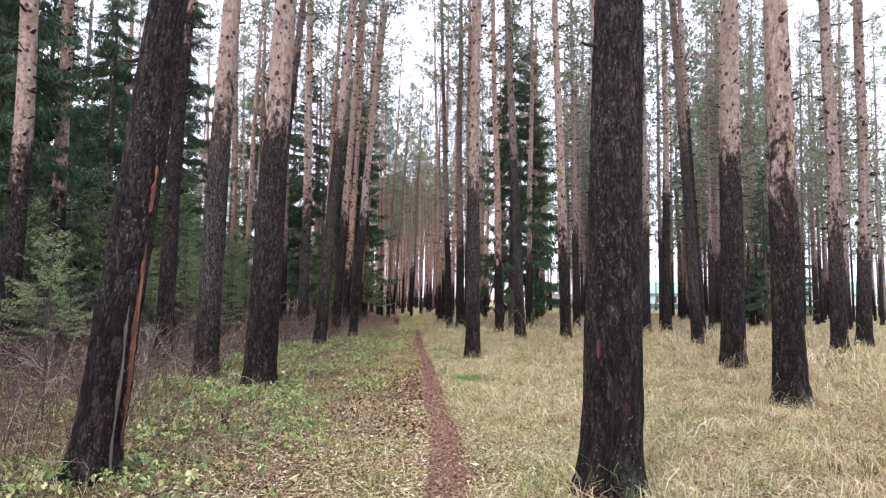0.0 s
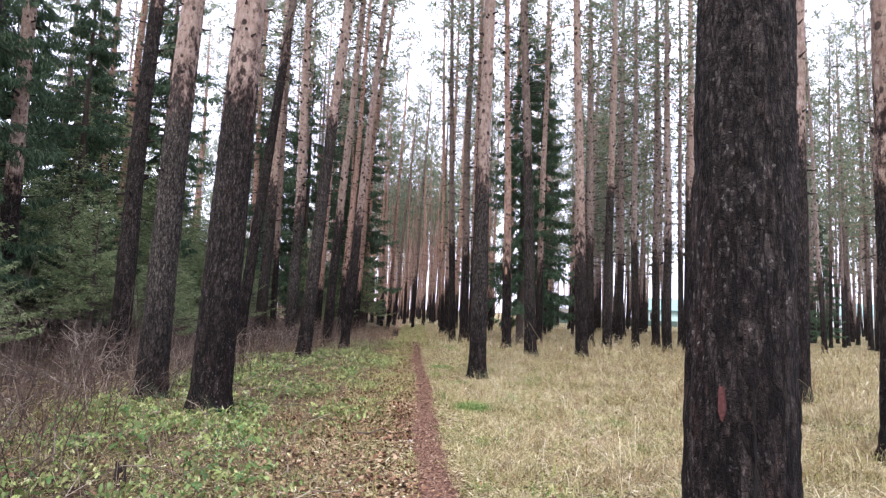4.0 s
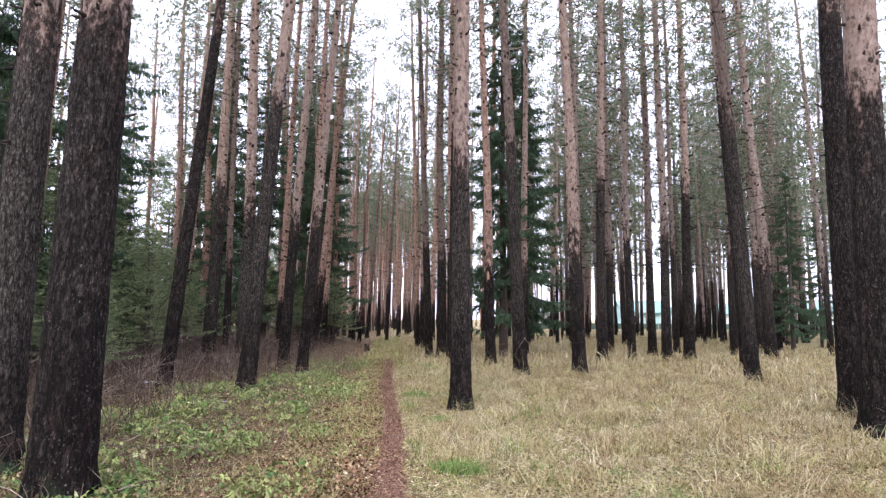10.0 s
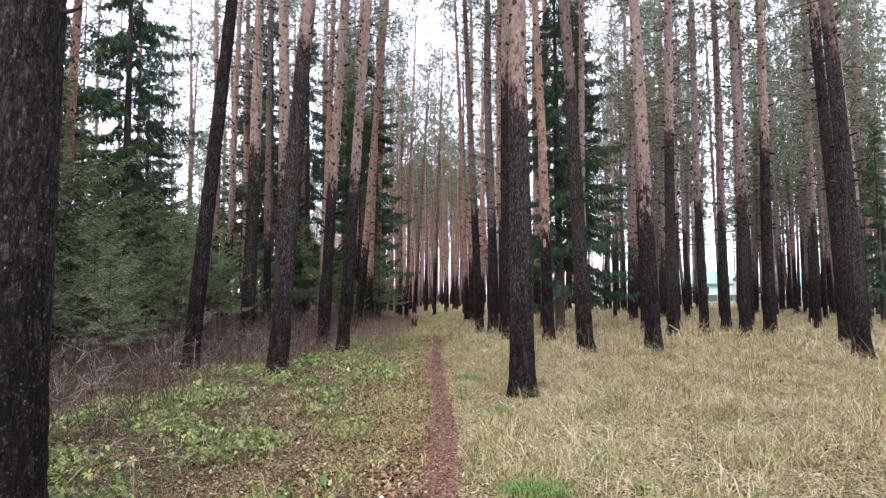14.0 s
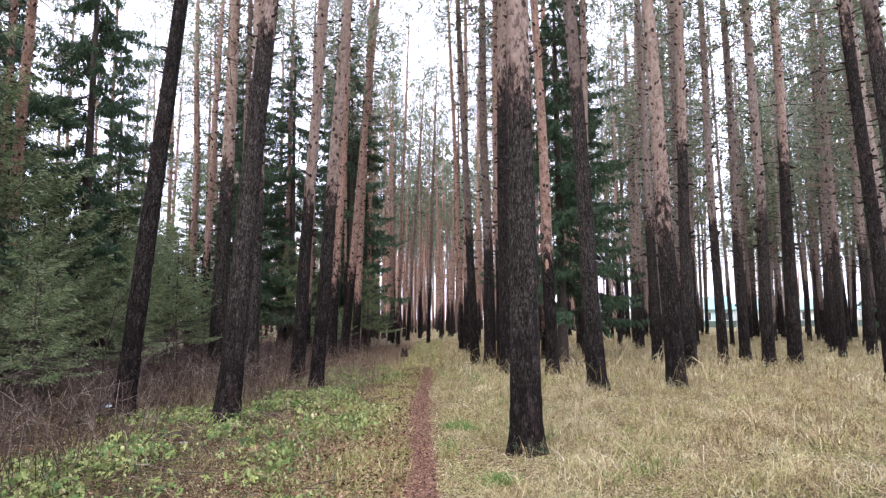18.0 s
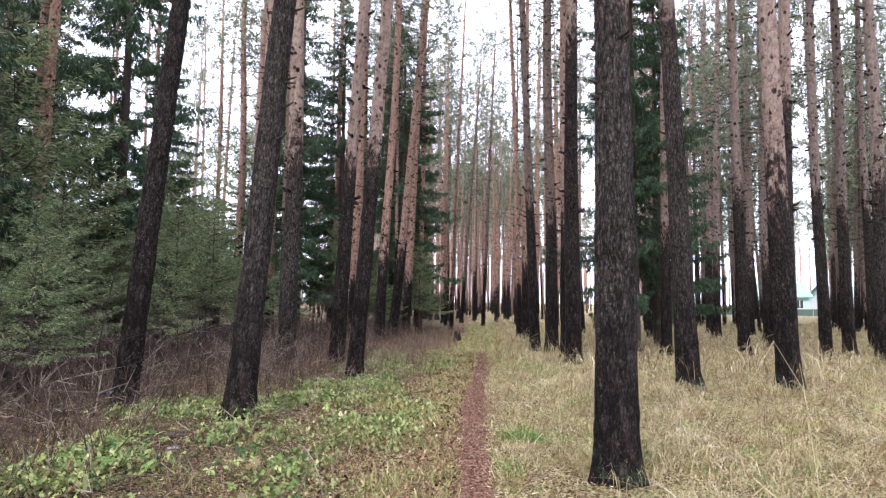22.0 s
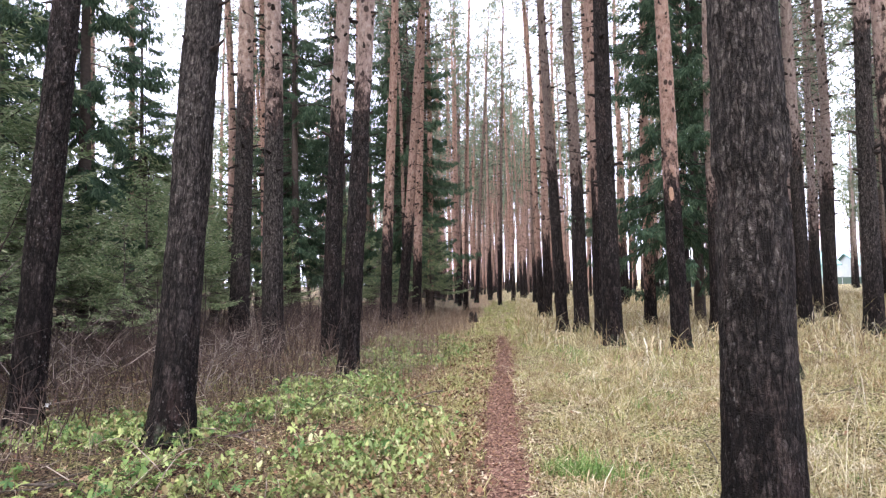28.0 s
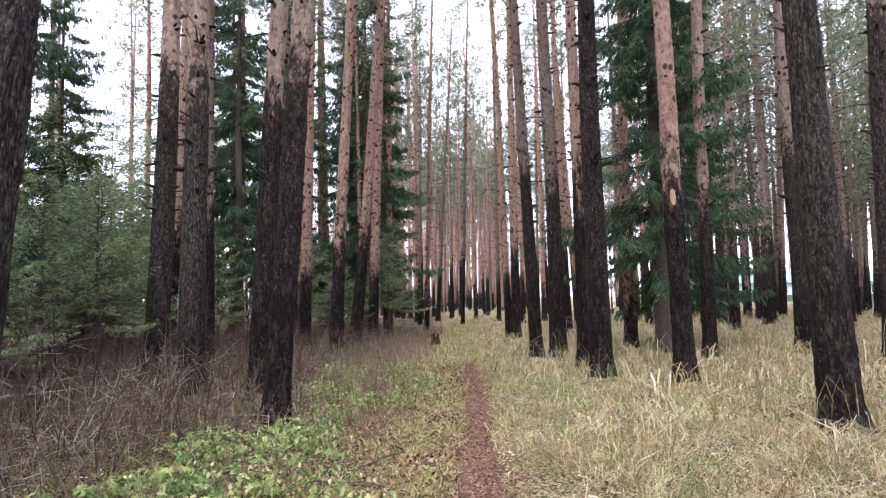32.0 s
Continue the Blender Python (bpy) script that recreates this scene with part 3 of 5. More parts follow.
def add_stubs(tree, seed, axis, lo, hi):
    rs = np.random.default_rng(seed)
    zs, cx, cy, rr = axis
    for zz, a in whorls(rs, lo, hi):
        r0 = np.interp(zz, zs, rr) * 0.93
        ob = part_of("branch_stub", STUBS[rs.integers(0, 4)], tree)
        ob.matrix_basis = pose(np.interp(zz, zs, cx) + r0 * math.cos(a), np.interp(zz, zs, cy) + r0 * math.sin(a), zz, 0, rs.uniform(-35, 15), math.degrees(a)) @ Matrix.Diagonal((rs.choice([0.3, 0.4, 0.55, 1.1]), 0.75, 0.75, 1))


def crown_mesh(seed, lo, limbs, spread_r, tuft=7):
    """Pine crown: rising limbs with clumps of needles, open and uneven."""
    rs = np.random.default_rng(seed)
    segs, at, way = [], [], []
    for k in range(limbs):
        z = lo + (HEIGHT - 0.4 - lo) * (k + rs.random()) / limbs
        u = (z - lo) / (HEIGHT - lo)
        L = spread_r * (0.45 + 0.75 * math.sin(math.pi * min(1, u * 0.85 + 0.18))) * rs.uniform(0.6, 1.15)
        a = k * 2.4 + rs.normal(0, 0.4)
        d = np.array([math.cos(a), math.sin(a), rs.uniform(-0.05, 0.35) + 0.35 * u])
        p, parts = np.array([0, 0, z]), []
        for s in range(4):
            e = p + d * L / 4 + rs.normal(0, 0.09, 3)
            segs.append((p, e, 0.030 * (1 - s * 0.22), 0.030 * (0.78 - s * 0.22)))
            if s:
                for _ in range(1 + (rs.random() < 0.35)):
                    tip = e + np.array([rs.normal(0, 0.38), rs.normal(0, 0.38), rs.normal(0.1, 0.16)])
                    segs.append((e, tip, 0.010, 0.005))
                    parts.append(tip)
            p = e
        parts.append(p)
        for c in parts:
            n = tuft
            v = rs.normal(size=(n, 3)) + [0, 0, 0.35]
            at.append(c + v * 0.05)
            way.append(v)
    at, way = np.concatenate(at), np.concatenate(way)
    n = len(at)
    co, f = sprays(at, way, rs.uniform(0.18, 0.38, n), rs.uniform(0.04, 0.075, n), rs.uniform(0, 0.15, n))
    tc, tq2 = tubes(segs, 3)
    f2 = np.concatenate([tq2[:, [0, 1, 2]], tq2[:, [0, 2, 3]]])
    me = fast_mesh("crown", np.concatenate([co, tc]), np.concatenate([f, f2 + len(co)]), NEEDLE)
    me.materials.append(BARK_FAR)
    mi = np.zeros(len(f) + len(f2), np.int32)
    mi[len(f):] = 1
    me.polygons.foreach_set("material_index", mi)
    return me


CROWNS = [crown_mesh(80 + i, lo, n, s, 11) for i, (lo, n, s) in enumerate([(12.0, 37, 2.0), (11.0, 39, 2.1), (13.0, 35, 1.9)])]
LOW_CROWNS = [crown_mesh(40 + i, lo, n, s, 14) for i, (lo, n, s) in enumerate([(7.0, 54, 2.0), (8.5, 52, 2.3), (7.6, 52, 1.8)])]
FAR_STEMS = []
for k in range(5):
    stem, axis_ = trunk_mesh(60 + k, 0.2, False, BARK_FAR)
    FAR_STEMS.append((stem, dead_branch_mesh(70 + k, axis_, 3.6, 14.0, 1.0)))
tree_rng = np.random.default_rng(11)
PINE_LABEL = "tall straight pine with dark lower bark and orange-brown upper stem"


def pine(x, y, r, lean=0.0, near=False, label=PINE_LABEL, low=False, mat=None, collar=0.0, sway=None):
    """One pine at (x, y), r its radius at breast height, lean in degrees towards +x."""
    tree = new("pine_tree")
    z = float(ground_z(x, y))
    turn = tree_rng.uniform(0, 360)
    back = tree_rng.normal(0, 0.8) if sway is None else sway
    crown = (LOW_CROWNS if low else CROWNS)[tree_rng.integers(0, 3)]
    if near:
        seed = x * 1.37 + y * 0.73
        stem, axis_ = trunk_mesh(seed, r, True, mat, collar)
        dead = dead_branch_mesh(int(abs(seed) * 100), axis_, 9.2, 14.0, 0.9)
        k = 1.0
    else:
        stem, dead = FAR_STEMS[tree_rng.integers(0, 5)]
        k = r / 0.2
    m = pose(x, y, z, back, lean, 0) @ pose(0, 0, 0, 0, 0, 0 if near else turn)
    tree.matrix_world = m @ Matrix.Diagonal((k, k, 1, 1))
    body = part_of("trunk", stem, tree)
    if mat and not near:
        body.material_slots[0].link = "OBJECT"
        body.material_slots[0].material = mat
    if near:
        add_stubs(tree, int(abs(seed) * 77), axis_, 3.9, 9.0)
    tagged(part_of("deadwood", dead, tree, "bare broken side branches"), kind="stuff")
    c = part_of("crown", crown, tree, "open crown of grey-green needles")
    if near:
        c.rotation_euler.z = radians(turn)
    tagged(tree, label, "tree", "pines of the stand")
    return tree


# the stand beside the path: x, y, radius, lean towards +x, lean back, bark
scarred = pine(-2.93, 4.6, 0.19, 5.0, True, "leaning pine with a long orange-red scar down its stem", mat=BARK_DARK, sway=-1.9)
thick = pine(1.61, 4.3, 0.243, 1.4, True, "thick dark-barked pine close beside the footpath", mat=BARK_DARK, sway=-1.4)
pine(0.795, 17.05, 0.194, 0.7, True, "dark pine with a swollen collar of bark at head height", mat=BARK_GREY, collar=2.2, sway=0.4)
torn = pine(2.22, 26.48, 0.165, -1.3, True, "pale pine with a torn patch of raw wood on its stem", mat=BARK_PALE, sway=0.0)
pine(-6.0, 19.3, 0.158, 5.3, True, "slender leaning pine with dark bark to a great height", mat=BARK_DARK, sway=-0.6)
NEAR = [
    (5.42, 8.72, 0.215, -0.6, 0.0, BARK_LOW), (-3.36, 10.75, 0.275, 2.8, 1.0, BARK_MID), (-4.89, 12.08, 0.24, 2.0, -0.3, BARK_FLAKY), (6.52, 13.25, 0.255, 0.5, 0.5, BARK_MID),
    (7.35, 15.1, 0.225, 0.5, 0.0, BARK_DARK), (-3.97, 18.84, 0.188, 3.6, -3.2, BARK_ASH), (-3.66, 23.28, 0.155, 4.0, -0.2, BARK_MID), (2.72, 22.5, 0.185, -2.3, 0.2, BARK_ASH),
    (4.42, 22.55, 0.185, -1.5, -0.2, BARK_LOW),
]
for x, y, r, lean, back, bark in NEAR:
    pine(x, y, r, lean, True, mat=bark, sway=back)
MIDDLE = [
    (-4.7, 25.3, 0.18, 3.2, BARK_MID), (-8.25, 28.4, 0.25, 1.1, BARK_ASH), (-6.3, 26.2, 0.235, -0.3, BARK_FLAKY), (-7.5, 15.7, 0.22, 2.0, BARK_DARK), (-9.8, 13.0, 0.24, 0.5, BARK), (-12.0, 18.0, 0.24, 0.0, BARK),
    (8.9, 21.6, 0.19, -3.3, BARK_ASH), (10.2, 24.6, 0.18, -2.2, BARK_DARK), (14.95, 32.0, 0.25, -2.0, BARK_EAST), (10.9, 30.9, 0.22, 0.6, BARK_DARK), (9.6, 29.9, 0.2, -0.2, BARK_EAST), (9.97, 32.7, 0.19, 0.4, BARK_EAST),
    (8.4, 30.6, 0.165, 0.0, BARK_EAST), (6.6, 28.4, 0.195, 0.5, BARK_ASH), (6.7, 32.4, 0.19, -0.8, BARK_EAST), (12.5, 19.3, 0.24, -0.3, BARK_EAST), (15.3, 22.5, 0.25, 0.8, BARK_EAST),
]
CENTRE = [
    (0.0, 32.4, 0.165, -1.9, BARK), (0.55, 32.2, 0.21, -0.5, BARK), (0.87, 29.2, 0.145, 0.0, None), (1.0, 27.6, 0.21, 0.1, BARK_DARK), (2.86, 34.7, 0.185, 1.0, None), (-0.7, 39.8, 0.14, -1.5, None),
    (-0.44, 39.3, 0.165, 0.3, None), (4.05, 31.2, 0.165, 0.4, BARK_LOW), (8.83, 43.6, 0.21, 1.6, BARK_EAST), (11.5, 47.0, 0.22, 1.0, BARK_EAST), (9.66, 47.8, 0.22, 0.2, BARK_EAST), (17.5, 40.9, 0.21, 1.1, BARK_EAST),
    (-5.75, 33.6, 0.19, 2.3, BARK_PALE), (-7.5, 36.0, 0.2, 2.3, None), (-5.96, 39.5, 0.2, 2.0, None), (-8.6, 31.5, 0.15, -0.3, None), (-12.0, 38.0, 0.22, -0.5, None), (-12.5, 42.0, 0.2, 0.9, None),
    (-14.0, 39.0, 0.22, -0.3, None), (-12.5, 36.5, 0.2, 1.5, None), (-6.1, 43.6, 0.17, 0.6, None), (3.8, 51.0, 0.2, 0.3, None),
]
for x, y, r, lean, bark in MIDDLE + CENTRE:
    pine(x, y, r, lean, mat=bark)
pine(-5.85, 36.3, 0.2, 5.2, mat=BARK_PALE, label="leaning pine with a bright orange stem")

taken = [(x, y) for x, y, *_ in NEAR + MIDDLE + CENTRE] + [(-2.93, 4.6), (1.61, 4.3), (0.795, 17.05), (-6.0, 19.3), (-5.85, 36.3), (2.22, 26.48)]


def scatter(n, x0, x1, y0, y1, gap, ok=lambda x, y: True, low=0.4, mat=None):
    made = 0
    for _ in range(n * 30):
        if made == n:
            break
        x, y = tree_rng.uniform(x0, x1), tree_rng.uniform(y0, y1)
        if not ok(x, y) or any((x - a) ** 2 + (y - b) ** 2 < gap * gap for a, b in taken):
            continue
        taken.append((x, y))
        pine(x, y, float(np.clip(tree_rng.normal(0.142, 0.028), 0.095, 0.2)), tree_rng.normal(0, 1.3), low=tree_rng.random() < low, mat=mat)
        made += 1


clear_way = lambda x, y: y > 47 or abs(x - (0.45 - 0.07 * y)) > 1.1
scatter(56, -13, 9, 41, 72, 1.8, clear_way, 0.1)
gap_east = lambda x, y: y < 36 or abs(x - 0.37 * (y - 9)) > 0.7
scatter(70, 9, 34, 34, 74, 1.5, gap_east, low=0.85, mat=BARK_EAST)
scatter(12, 17, 32, 6, 34, 3.0, low=0.5, mat=BARK_EAST)
scatter(20, -26, -13, 22, 70, 2.6, low=0.6)
scatter(14, -16, 16, -16, -4, 3.0, clear_way, 0.2)
scatter(8, -13, -3.5, 48, 78, 1.5, clear_way, 0.3)


def far_wood(name, n, region, label, low=12.0, clumps=150, bark=BARK_WOOD):
    """Far pines past counting: light stems with open crowns, joined."""
    rs = np.random.default_rng(n)
    cos, tris, mats, base = [], [], [], 0
    for _ in range(n):
        x, y = region(rs)
        r, h = rs.uniform(0.11, 0.19), rs.uniform(19, 24)
        lx, ly = rs.normal(0, 0.022, 2)
        z0 = float(ground_z(x, y))
        zs = np.array([-0.2, 0.3, 4, 9, 15, h])
        segs = [((zs[k] * lx, zs[k] * ly, zs[k]), (zs[k + 1] * lx, zs[k + 1] * ly, zs[k + 1]), r * (1 - zs[k] / h * 0.9), r * (1 - zs[k + 1] / h * 0.9)) for k in range(5)]
        c1, q1 = tubes(segs, 6)
        lo = rs.uniform(low, low + 4.5)
        m = clumps // 3
        zc = rs.uniform(lo, h, m)
        a, d = rs.uniform(0, 2 * np.pi, m), rs.uniform(0.1, 1.0, m) ** 0.7 * (0.7 + 1.3 * np.sin(np.pi * np.clip((zc - lo) / (h - lo), 0.1, 0.95)))
        at = np.stack([np.cos(a) * d + zc * lx, np.sin(a) * d + zc * ly, zc], 1)
        at = np.repeat(at, 9, 0) + rs.normal(0, 1, (m * 9, 3)) * [0.27, 0.27, 0.13]
        c2, f2 = sprays(at, rs.normal(size=(m * 9, 3)), rs.uniform(0.3, 0.6, m * 9) * (160 / clumps) ** 0.4, rs.uniform(0.09, 0.15, m * 9) * (160 / clumps) ** 0.4, rs.uniform(0, 0.2, m * 9))
        tw = [((zz * lx, zz * ly, zz), (zz * lx + math.cos(b) * l, zz * ly + math.sin(b) * l, zz + rs.uniform(-0.2, 0.4)), 0.014, 0.004) for zz, b, l in zip(rs.uniform(4, lo + 3, 26), rs.uniform(0, 6.28, 26), rs.uniform(0.3, 1.3, 26))]
        c3, q3 = tubes(tw, 3)
        t1 = np.concatenate([q1[:, [0, 1, 2]], q1[:, [0, 2, 3]]])
        t3 = np.concatenate([q3[:, [0, 1, 2]], q3[:, [0, 2, 3]]])
        for c, t, k in ((c1, t1, 0), (c2, f2, 1), (c3, t3, 2)):
            cos.append(c + [x, y, z0])
            tris.append(t + base)
            mats.append(np.full(len(t), k, np.int32))
            base += len(c)
    me = fast_mesh(name, np.concatenate(cos), np.concatenate(tris), bark)
    me.materials.append(NEEDLE)
    me.materials.append(STUB)
    me.polygons.foreach_set("material_index", np.concatenate(mats))
    return tagged(new(name, me), label, "woods", kind="stuff")


far_wood("far_pine_wood", 165, lambda rs: (rs.uniform(-34, 18), rs.uniform(68, 150)), "dense pine wood receding into the distance", 12.0, 120)


def wood_east(rs):
    while True:
        x, y = rs.uniform(12, 62), rs.uniform(46, 100)
        if gap_east(x, y):
            return x, y


far_wood("far_right_wood", 215, wood_east, "pine wood thinning out towards the houses", 5.0, 125, BARK_WOOD_EAST)
far_wood("far_path_end", 100, lambda rs: ((lambda q: (0.45 - 0.07 * q + rs.normal(0, 4.0), q))(rs.uniform(80, 140))), "far pines closing the view along the footpath", 12.0, 60)
far_wood("far_wood_edge", 45, lambda rs: (rs.uniform(18, 80), rs.uniform(126, 160)), "line of pines beyond the houses")
far_wood("far_side_wood", 34, lambda rs: (rs.uniform(-60, -28), rs.uniform(20, 110)), "pine wood behind the spruces")
far_wood("far_deep_wood", 300, lambda rs: (rs.uniform(-70, 14), rs.uniform(150, 260)), "depth of the pine wood along the footpath", 12.0, 40)

# ---------------------------------------------------------------- spruces
SPRUCE_BARK = plain("spruce_bark", (0.085, 0.065, 0.055), 0.9, 12.0, 0.5)


def spruce_stem(height):
    rad = 0.011 * height + 0.01
    stem = []
    for s in range(8):
        a, b = s / 8, (s + 1) / 8
        stem.append(((0, 0, height * a - (0.2 if s == 0 else 0)), (0, 0, height * b), rad * (1.02 - a), rad * (1.02 - b)))
    sc, sq = tubes(stem, 10)
    return fast_mesh("trunk", sc, sq, SPRUCE_BARK, True)


def old_spruce_mesh(seed, height, reach, bare):
    """Tall spruce: boughs that sag and turn up at the tip, hung with curtains of branchlets, with gaps between them."""
    rs = np.random.default_rng(seed)
    segs, at, way, size = [], [], [], []
    z = bare
    while z < height - 0.3:
        u = (z - bare) / (height - bare)
        L0 = reach * (1 - u) ** 0.75 + 0.2
        for b in range(rs.integers(4, 7)):
            if rs.random() < 0.12:
                continue
            a, L = rs.uniform(0, 2 * math.pi), L0 * rs.uniform(0.5, 1.15)
            sag = (1 - u) * rs.uniform(0.35, 0.65)
            out, side = np.array([math.cos(a), math.sin(a), 0]), np.array([-math.sin(a), math.cos(a), 0])
            p0, steps = np.array([0, 0, z + rs.normal(0, 0.12)]), max(4, int(L / 0.13))
            prev = p0
            for s in range(1, steps + 1):
                f = s / steps
                q = p0 + out * L * f + np.array([0, 0, L * (0.25 * u - sag * f + 0.55 * sag * f ** 3)]) + side * 0.05 * L * math.sin(3 * f + a)
                segs.append((prev, q, 0.022 * (1.1 - f), 0.022 * (1.0 - f) + 0.002))
                prev = q
                if f < 0.18:
                    continue
                hang = (0.14 + 0.42 * (L / 2.6) * math.sin(math.pi * min(1.0, 0.25 + 0.75 * f))) * rs.uniform(0.5, 1.25)
                for sg in (-1, 1):
                    d = side * sg * rs.uniform(0.25, 0.8) + out * rs.uniform(0.2, 0.6) + np.array([0, 0, -rs.uniform(0.45, 1.0)])
                    n = max(2, int(hang / 0.075))
                    for k in range(n):
                        at.append(q + d * hang * (k + 0.3) / n)
                        way.append(d)
                        size.append(0.17 * (1.1 - 0.45 * k / n))
        z += rs.uniform(0.34, 0.62)
    at, way, size = np.array(at), np.array(way), np.array(size)
    reps = 5
    at = np.repeat(at, reps, 0) + rs.normal(0, 0.02, (len(at) * reps, 3))
    way = np.repeat(way, reps, 0) + rs.normal(0, 0.42, (len(way) * reps, 3))
    size = np.repeat(size, reps) * rs.uniform(0.6, 1.3, len(size) * reps)
    co, f = sprays(at, way, size, size * 0.14 + 0.014, rs.uniform(0.1, 0.5, len(size)))
    tc, tq2 = tubes(segs, 3)
    return spruce_stem(height), fast_mesh("limbwood", tc, tq2, SPRUCE_BARK), fast_mesh("crown", co, f, SPRUCE)


def young_spruce_mesh(seed, height, reach, bare):
    """Young spruce: flat sprays of branchlets on boughs that rise at the tip, and dead twigs at its foot."""
    rs = np.random.default_rng(seed)
    segs, at, way, size = [], [], [], []
    z = bare
    while z < height - 0.12:
        u = (z - bare) / (height - bare)
        L0 = reach * (1 - u) ** 0.85 + 0.12
        for b in range(rs.integers(5, 8)):
            if rs.random() < 0.1:
                continue
            a, L = rs.uniform(0, 2 * math.pi), L0 * rs.uniform(0.55, 1.15)
            rise = rs.uniform(-0.35, 0.05) + 0.35 * u
            out, side = np.array([math.cos(a), math.sin(a), 0]), np.array([-math.sin(a), math.cos(a), 0])
            p0, steps = np.array([0, 0, z + rs.normal(0, 0.05)]), max(4, int(L / 0.085))
            prev = p0
            for s in range(1, steps + 1):
                f = s / steps
                q = p0 + out * L * f + np.array([0, 0, L * (rise * f + 0.25 * f * f)]) + side * 0.05 * L * math.sin(3 * f + a)
                segs.append((prev, q, 0.012 * (1.1 - f), 0.012 * (1.0 - f) + 0.0015))
                prev = q
                if f < 0.25:
                    continue
                arm = 0.06 + 0.34 * L * (1.05 - f) * rs.uniform(0.5, 1.1)
                for sg in (-1, 1):
                    d = side * sg * rs.uniform(0.5, 0.9) + out * rs.uniform(0.5, 0.8) + np.array([0, 0, rs.uniform(-0.25, 0.12)])
                    n = max(1, int(arm / 0.06))
                    for k in range(n):
                        at.append(q + d * arm * (k + 0.3) / n)
                        way.append(d)
                        size.append(0.085)
            at.append(prev)
            way.append(out)
            size.append(0.11)
        z += rs.uniform(0.13, 0.24)
    for k in range(60):
        a, z = rs.uniform(0, 2 * math.pi), rs.uniform(0.12, bare + 0.6)
        p, L = np.array([0, 0, z]), rs.uniform(0.3, 0.95) * reach
        d = np.array([math.cos(a), math.sin(a), rs.uniform(-0.35, 0.1)])
        e = p + d * L * 0.6
        segs += [(p, e, 0.008, 0.005), (e, e + (d + rs.normal(0, 0.2, 3)) * L * 0.4, 0.005, 0.002)]
        for _ in range(4):
            q = p + (e - p) * rs.uniform(0.3, 1.0)
            segs.append((q, q + (d + rs.normal(0, 0.7, 3)) * 0.2, 0.003, 0.0012))
    at, way, size = np.array(at), np.array(way), np.array(size)
    at = np.repeat(at, 4, 0) + rs.normal(0, 0.012, (len(at) * 4, 3))
    way = np.repeat(way, 4, 0) + rs.normal(0, 0.35, (len(way) * 4, 3))
    size = np.repeat(size, 4) * rs.uniform(0.6, 1.3, len(size) * 4)
    co, f = sprays(at, way, size, size * 0.10 + 0.009, rs.uniform(0.0, 0.2, len(size)))
    tc, tq2 = tubes(segs, 3)
    return spruce_stem(height), fast_mesh("limbwood", tc, tq2, SPRUCE_BARK), fast_mesh("crown", co, f, YOUNG)


TALL = [old_spruce_mesh(1, 19.0, 2.8, 2.6), old_spruce_mesh(2, 17.0, 2.5, 2.2), old_spruce_mesh(6, 18.0, 3.2, 2.8)]
SMALL = [young_spruce_mesh(3, 3.6, 1.35, 0.95), young_spruce_mesh(4, 2.9, 1.2, 0.75), young_spruce_mesh(5, 4.4, 1.55, 1.2)]


def spruce(kind, x, y, k, label, group, name):
    tree = new(name)
    tree.matrix_world = pose(x, y, float(ground_z(x, y)), 0, 0, tree_rng.uniform(0, 360)) @ Matrix.Diagonal((k, k, k, 1))
    for n, me in zip(("trunk", "limbwood", "crown"), kind):
        ob = part_of(n, me, tree)
        if n == "limbwood":
            tagged(ob, kind="stuff")
    tagged(tree, label, "tree", group)


OLD_SPRUCES = [(3.3, 32.6, 0.95), (4.7, 36.0, 1.0), (-13.2, 29.0, 1.05), (-10.9, 38.5, 0.95), (-16.0, 35.5, 0.85), (-6.9, 43.0, 1.0), (-9.8, 41.5, 0.95), (-16.5, 24.0, 1.1), (-16.3, 28.0, 0.75), (-22.0, 33.0, 1.0), (-18.0, 31.0, 1.1), (-15.5, 18.0, 1.0), (-17.0, 12.0, 1.1), (-20.5, 20.0, 1.15), (-14.5, 46.0, 1.1), (-14.0, 9.0, 1.0), (-13.0, 22.5, 0.9), (-11.8, 14.6, 0.9), (-13.6, 17.4, 1.0), (-7.6, 45.4, 1.05), (-9.0, 48.5, 1.1), (19.3, 38.0, 0.55), (24.5, 44.0, 0.5)]
for i, (x, y, k) in enumerate(OLD_SPRUCES):
    spruce(TALL[i % 3], x, y, k, "tall dark green spruce with drooping boughs", "tall spruces", "spruce_tree")
YOUNG_SPRUCES = [(-8.6, 12.6, 0.7), (-8.2, 20.0, 0.75), (-9.5, 28.2, 0.8), (-10.2, 14.0, 0.9), (-12.4, 16.0, 1.1), (-9.3, 17.6, 0.8), (-11.2, 19.4, 1.0), (-9.4, 21.3, 0.95), (-12.8, 21.8, 1.2), (-10.6, 23.4, 1.0), (-9.0, 25.0, 0.8), (-12.0, 26.0, 1.1), (-10.3, 27.6, 1.0), (-13.6, 28.0, 1.2), (-10.8, 30.2, 0.9), (-11.8, 31.0, 1.1), (-7.2, 38.6, 0.9), (-5.6, 41.0, 0.8), (-12.2, 11.4, 1.0), (-10.5, 36.0, 1.0), (-9.2, 39.5, 1.0), (-8.0, 44.0, 0.9)]
for i, (x, y, k) in enumerate(YOUNG_SPRUCES):
    spruce(SMALL[i % 3], x, y, k * 1.25, "young bushy spruce with pale bluish-green needles", "young spruces", "young_spruce")

